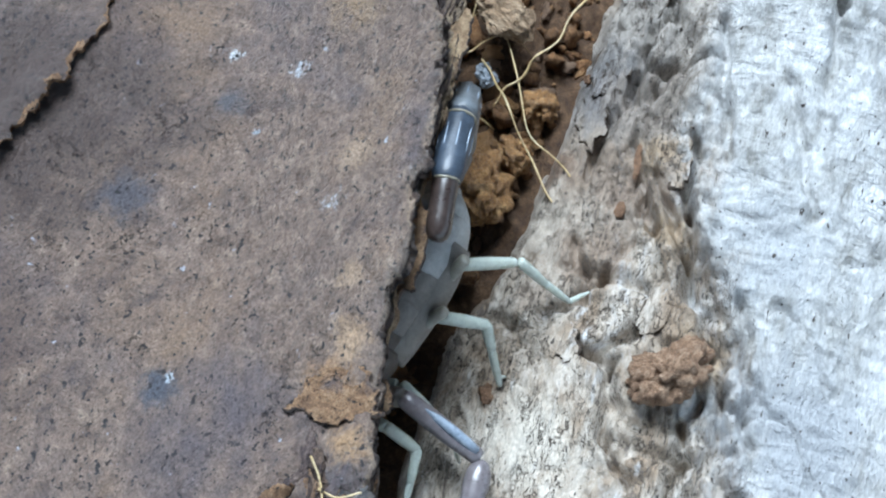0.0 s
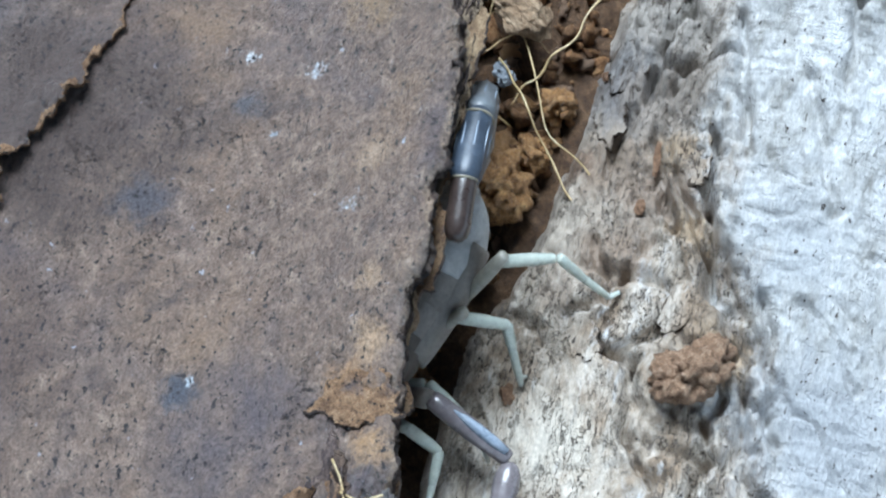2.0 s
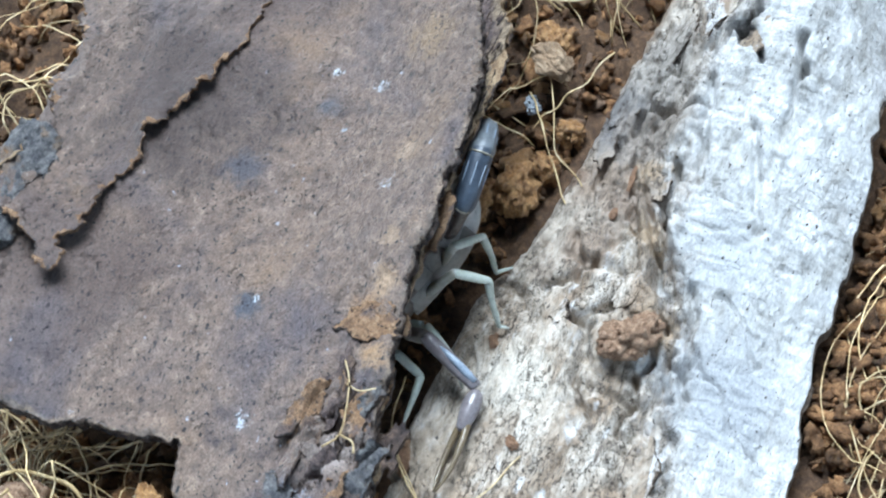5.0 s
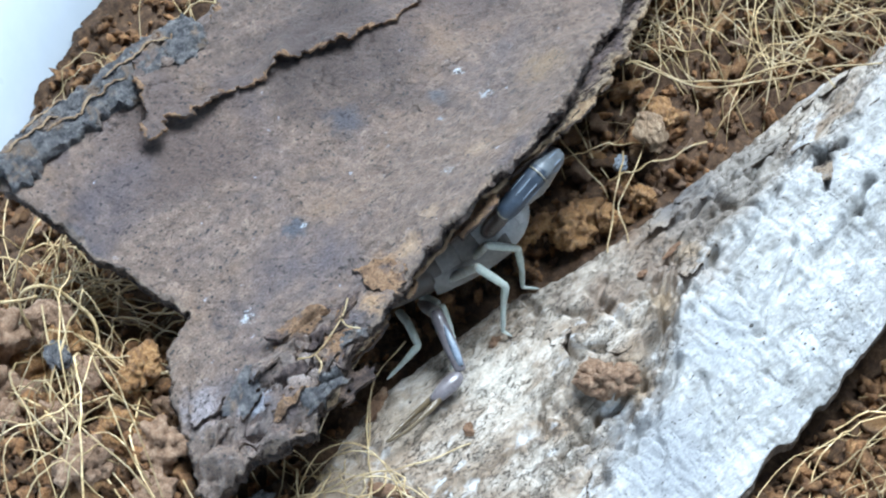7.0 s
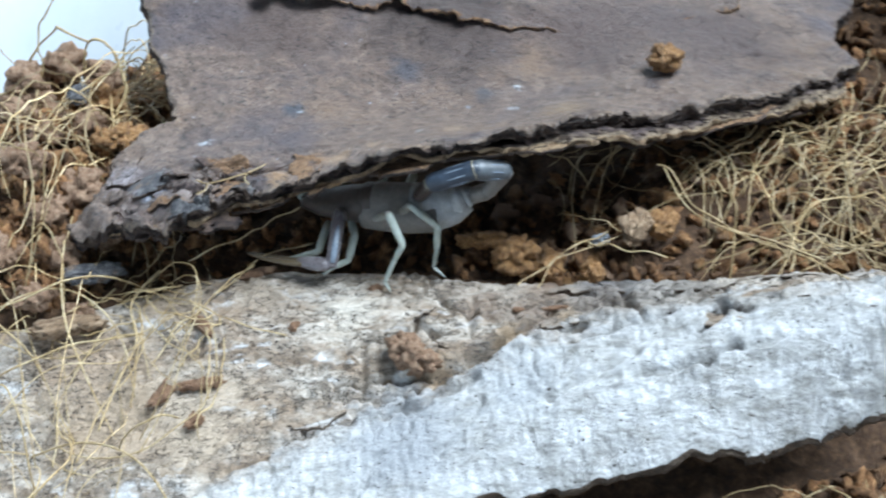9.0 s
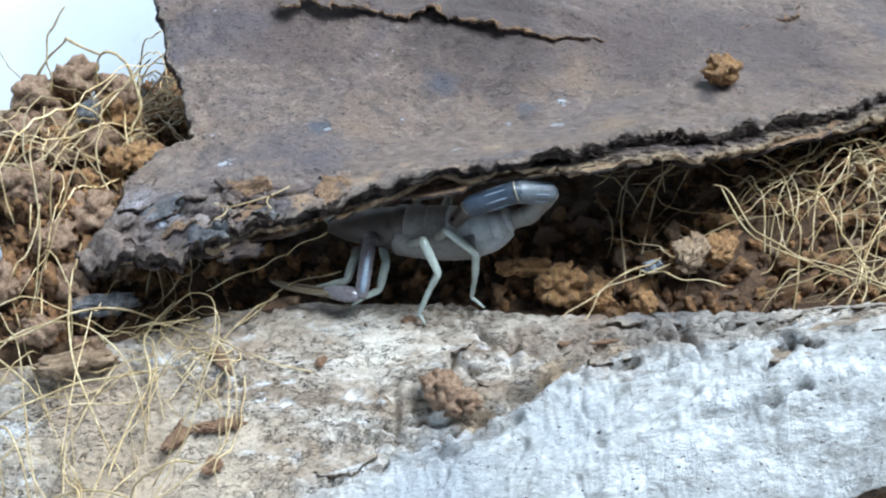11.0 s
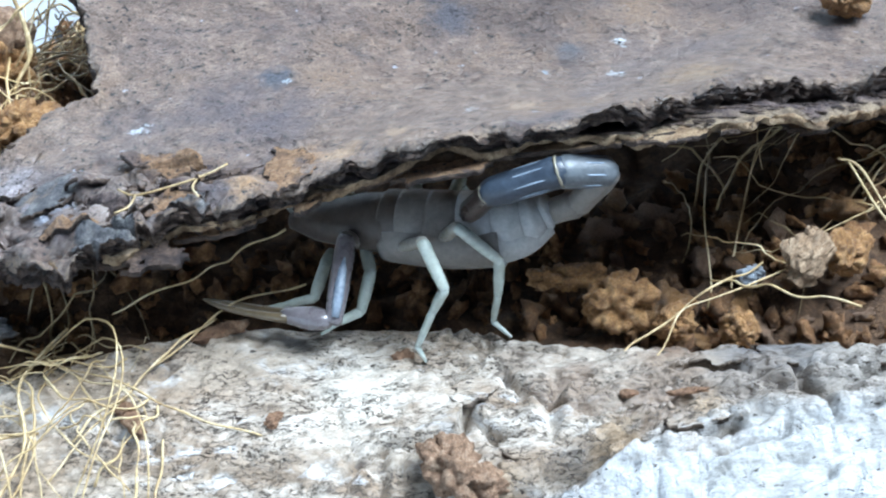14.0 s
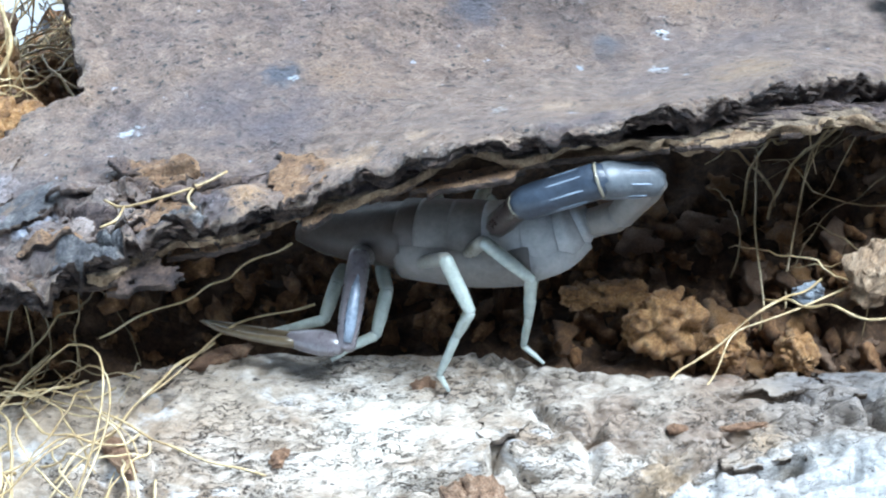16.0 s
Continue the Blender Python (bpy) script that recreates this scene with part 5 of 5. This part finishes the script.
def keeled(length, r0, r1):
    """A tail ring: eight-sided with raised keels and swollen ends."""
    bm = bmesh.new()
    rings = []
    sides = 16
    for s, k in ((-0.2, 0.3), (-0.15, 0.62), (-0.06, 0.87), (0.05, 1.0), (0.3, 0.97), (0.55, 1.0), (0.8, 1.04), (0.95, 1.0), (1.06, 0.85), (1.14, 0.5)):
        r = (r0 + (r1 - r0) * s) * k
        rings.append([bm.verts.new((length * s, r * (1.05 if q % 2 else 0.93) * math.cos(q * math.tau / sides), r * (1.05 if q % 2 else 0.93) * math.sin(q * math.tau / sides))) for q in range(sides)])
    for a, b in zip(rings, rings[1:]):
        for q in range(sides):
            bm.faces.new((a[q], a[(q + 1) % sides], b[(q + 1) % sides], b[q]))
    bm.faces.new(rings[0][::-1])
    bm.faces.new(rings[-1])
    return bm


def build_tail():
    late = [(0.74, 0.46, 2.02), (0.88, 0.38, 2.14), (1.0, 0.32, 2.38), (0.76, 0.23, 2.45), (0.43, 0.23, 2.32), (0.33, 0.34, 2.11)]
    early = [(0.785, 0.38, 2.02), (0.98, 0.33, 2.1), (1.17, 0.33, 2.3), (0.91, 0.25, 2.47), (0.55, 0.19, 2.52), (0.28, 0.16, 2.45)]
    radii = [(0.066, 0.066), (0.066, 0.074), (0.078, 0.08), (0.08, 0.074), (0.062, 0.056)]
    mats = [BODY_MID, BODY_MID, TAIL_PALE, TAIL, DARK_TAIL]
    labels = ["", "", "pale blue-grey tail segment", "glossy blue-grey tail segment", "dark brown tail segment"]
    for k in range(5):
        ob = part("tail_segment", keeled(dist(late[k], late[k + 1]), *radii[k]), mats[k], scorpion, labels[k])
        rows = [(t, base_at(t).inverted() @ frame_of(j[k], j[k + 1])) for t, j in ((0, early), (2.05, early), (2.7, late), (16, late))]
        ob.matrix_basis = rows[0][1]
        MOVES.append((ob, rows))
        if k in (2, 3):
            long = dist(late[k], late[k + 1])
            for q in range(8):
                a = (q + 0.5) * math.tau / 8
                line = [(long * u, 0.985 * (radii[k][0] + (radii[k][1] - radii[k][0]) * u) * math.cos(a), 0.985 * (radii[k][0] + (radii[k][1] - radii[k][0]) * u) * math.sin(a)) for u in (0.06, 0.3, 0.55, 0.8, 0.94)]
                part("keel", tube(bmesh.new(), line, [0.002, 0.005, 0.0057, 0.005, 0.002], 6), KEEL, ob)
        if k in (3, 4):
            r = radii[k][0]
            bm = tube(bmesh.new(), [(-0.007, 0, 0), (-0.004, 0, 0), (0.005, 0, 0), (0.008, 0, 0)], [r * 0.9, r * 1.04, r * 1.04, r * 0.9], 16)
            part("joint_ring", bm, RING, ob, "cream ring at the tail joint")


def build_limbs():
    leg = ["leg", "thigh", "shin", "ankle", "foot"]
    r5 = (0.037, 0.036, 0.03, 0.023, 0.017, 0.009)
    l4 = [(0.17, 0.44, 1.83), (0.27, 0.28, 2.07), (0.485, 0.22, 1.9), (0.48, 0.2, 1.69), (0.46, 0.2, 1.51), (0.55, 0.13, 1.47)]
    l4_out = [(0.27, 0.33, 1.83), (0.4, 0.17, 2.0), (0.55, -0.07, 1.86), (0.55, -0.17, 1.69), (0.55, -0.28, 1.54), (0.65, -0.36, 1.5)]
    l4_lift = [(0.18, 0.43, 1.84), (0.3, 0.28, 2.05), (0.53, 0.1, 1.95), (0.52, 0.02, 1.77), (0.5, -0.03, 1.6), (0.6, -0.08, 1.56)]
    chain(leg, l4, r5, [LIMB_TOP, LIMB], [(0, l4_out), (2.3, l4_out), (2.42, l4_lift), (2.55, l4), (16, l4)])
    l3 = [(-0.02, 0.45, 1.8), (0.1, 0.2, 2.04), (0.21, 0.05, 1.86), (0.15, 0.03, 1.73), (0.073, -0.02, 1.54), (0.116, -0.05, 1.467)]
    l3_out = [(0.02, 0.46, 1.76), (0.14, 0.22, 1.93), (0.21, 0.01, 1.8), (0.14, -0.02, 1.68), (0.07, -0.05, 1.53), (0.11, -0.06, 1.46)]
    chain(leg, l3, r5, [LIMB_TOP, LIMB], [(0, l3_out), (2.05, l3_out), (2.5, l3), (16, l3)])
    r4 = (0.034, 0.033, 0.028, 0.02, 0.01)
    l2 = [(-0.2, 0.53, 1.72), (-0.17, 0.36, 1.71), (-0.22, 0.22, 1.56), (-0.34, 0.17, 1.53), (-0.42, 0.12, 1.5)]
    l2_out = [(-0.2, 0.53, 1.72), (-0.17, 0.33, 1.75), (-0.24, 0.16, 1.62), (-0.33, 0.04, 1.57), (-0.42, -0.01, 1.52)]
    chain(leg[:1] + leg[1:3] + ["foot"], l2, r4, [LIMB], [(0, l2_out), (8.5, l2_out), (8.9, l2), (16, l2)])
    l1 = [(-0.38, 0.58, 1.66), (-0.41, 0.44, 1.68), (-0.46, 0.28, 1.6), (-0.62, 0.27, 1.56), (-0.77, 0.27, 1.52)]
    chain(leg[:1] + leg[1:3] + ["foot"], l1, r4, [LIMB])
    # the legs of the far side
    for x, kx, fx in ((0.2, 0.3, 0.42), (0.02, 0.06, 0.1), (-0.2, -0.26, -0.36), (-0.4, -0.5, -0.66)):
        chain(leg[:1] + leg[1:3] + ["foot"], [(x, 0.75, 1.74), (kx, 0.98, 1.86), (kx, 1.15, 1.66), (fx, 1.22, 1.45), (fx + 0.05, 1.27, 1.33)], r4, [LIMB])


def build_claws():
    """Arm, forearm, and a claw of a swollen hand with two long fingers."""
    late = [(-0.24, 0.6, 1.72), (-0.29, 0.43, 1.87), (-0.35, 0.07, 1.63)]
    out = [(-0.22, 0.5, 1.7), (-0.26, 0.27, 1.81), (-0.4, -0.13, 1.61)]
    for far in (False, True):
        def flip(p):
            return Vector((p[0] - 0.08, 1.45 - p[1], p[2])) if far else Vector(p)
        joints = [flip(p) for p in late]
        moved = [flip(p) for p in out]
        times = [(0, moved), (8.5, moved), (8.9, joints), (16, joints)] if not far else []
        # The upper arm uses the darker shell to paint in the gap's shade.
        upper = chain(["claw_arm", "forearm"], joints, (0.045, 0.054, 0.048), [BODY_MID, CLAW], times)
        tip, tip_out = flip((-1.03, 0.3, 1.55)), flip((-1.12, -0.16, 1.52))
        bm = tube(bmesh.new(), [(0, 0, 0), (0.015, 0, 0), (0.06, 0, 0), (0.12, 0, 0), (0.2, 0, 0), (0.27, 0, 0.0), (0.29, 0, 0)], [0.02, 0.042, 0.06, 0.066, 0.056, 0.042, 0.02], 12, 0.8)
        hand = part("claw", bm, CLAW, scorpion, "lilac-grey claw with long tan fingers")
        ends = [(t, j[-1], tip_out if j is moved else tip) for t, j in times] or [(9.0, joints[-1], tip)]
        rows = [(t, base_at(t).inverted() @ frame_of(a, b)) for t, a, b in ends]
        hand.matrix_basis = rows[0][1]
        if len(rows) > 1:
            MOVES.append((hand, rows))
        for side, drop in ((1, 0.0), (-1, -0.012)):
            path = spline([(0.24, side * 0.024, drop), (0.38, side * 0.042, drop + side * 0.012), (0.58, side * 0.04, drop + side * 0.014 + 0.01), (0.72, side * 0.008, drop + 0.035)], 10)
            part("finger", tube(bmesh.new(), path, [0.026, 0.025, 0.024, 0.022, 0.02, 0.018, 0.016, 0.013, 0.01, 0.005], 8), FINGER, hand)


build_body()
build_tail()
build_limbs()
build_claws()


scatter_clods()
crumb_carpet()
fibres()


def motions():
    walk(scorpion, [(0, EARLY), (2.05, EARLY), (2.25, EARLY.lerp(HOME, 0.3)), (2.5, HOME), (16, HOME)])
    for ob, rows in MOVES:
        walk(ob, rows)


motions()
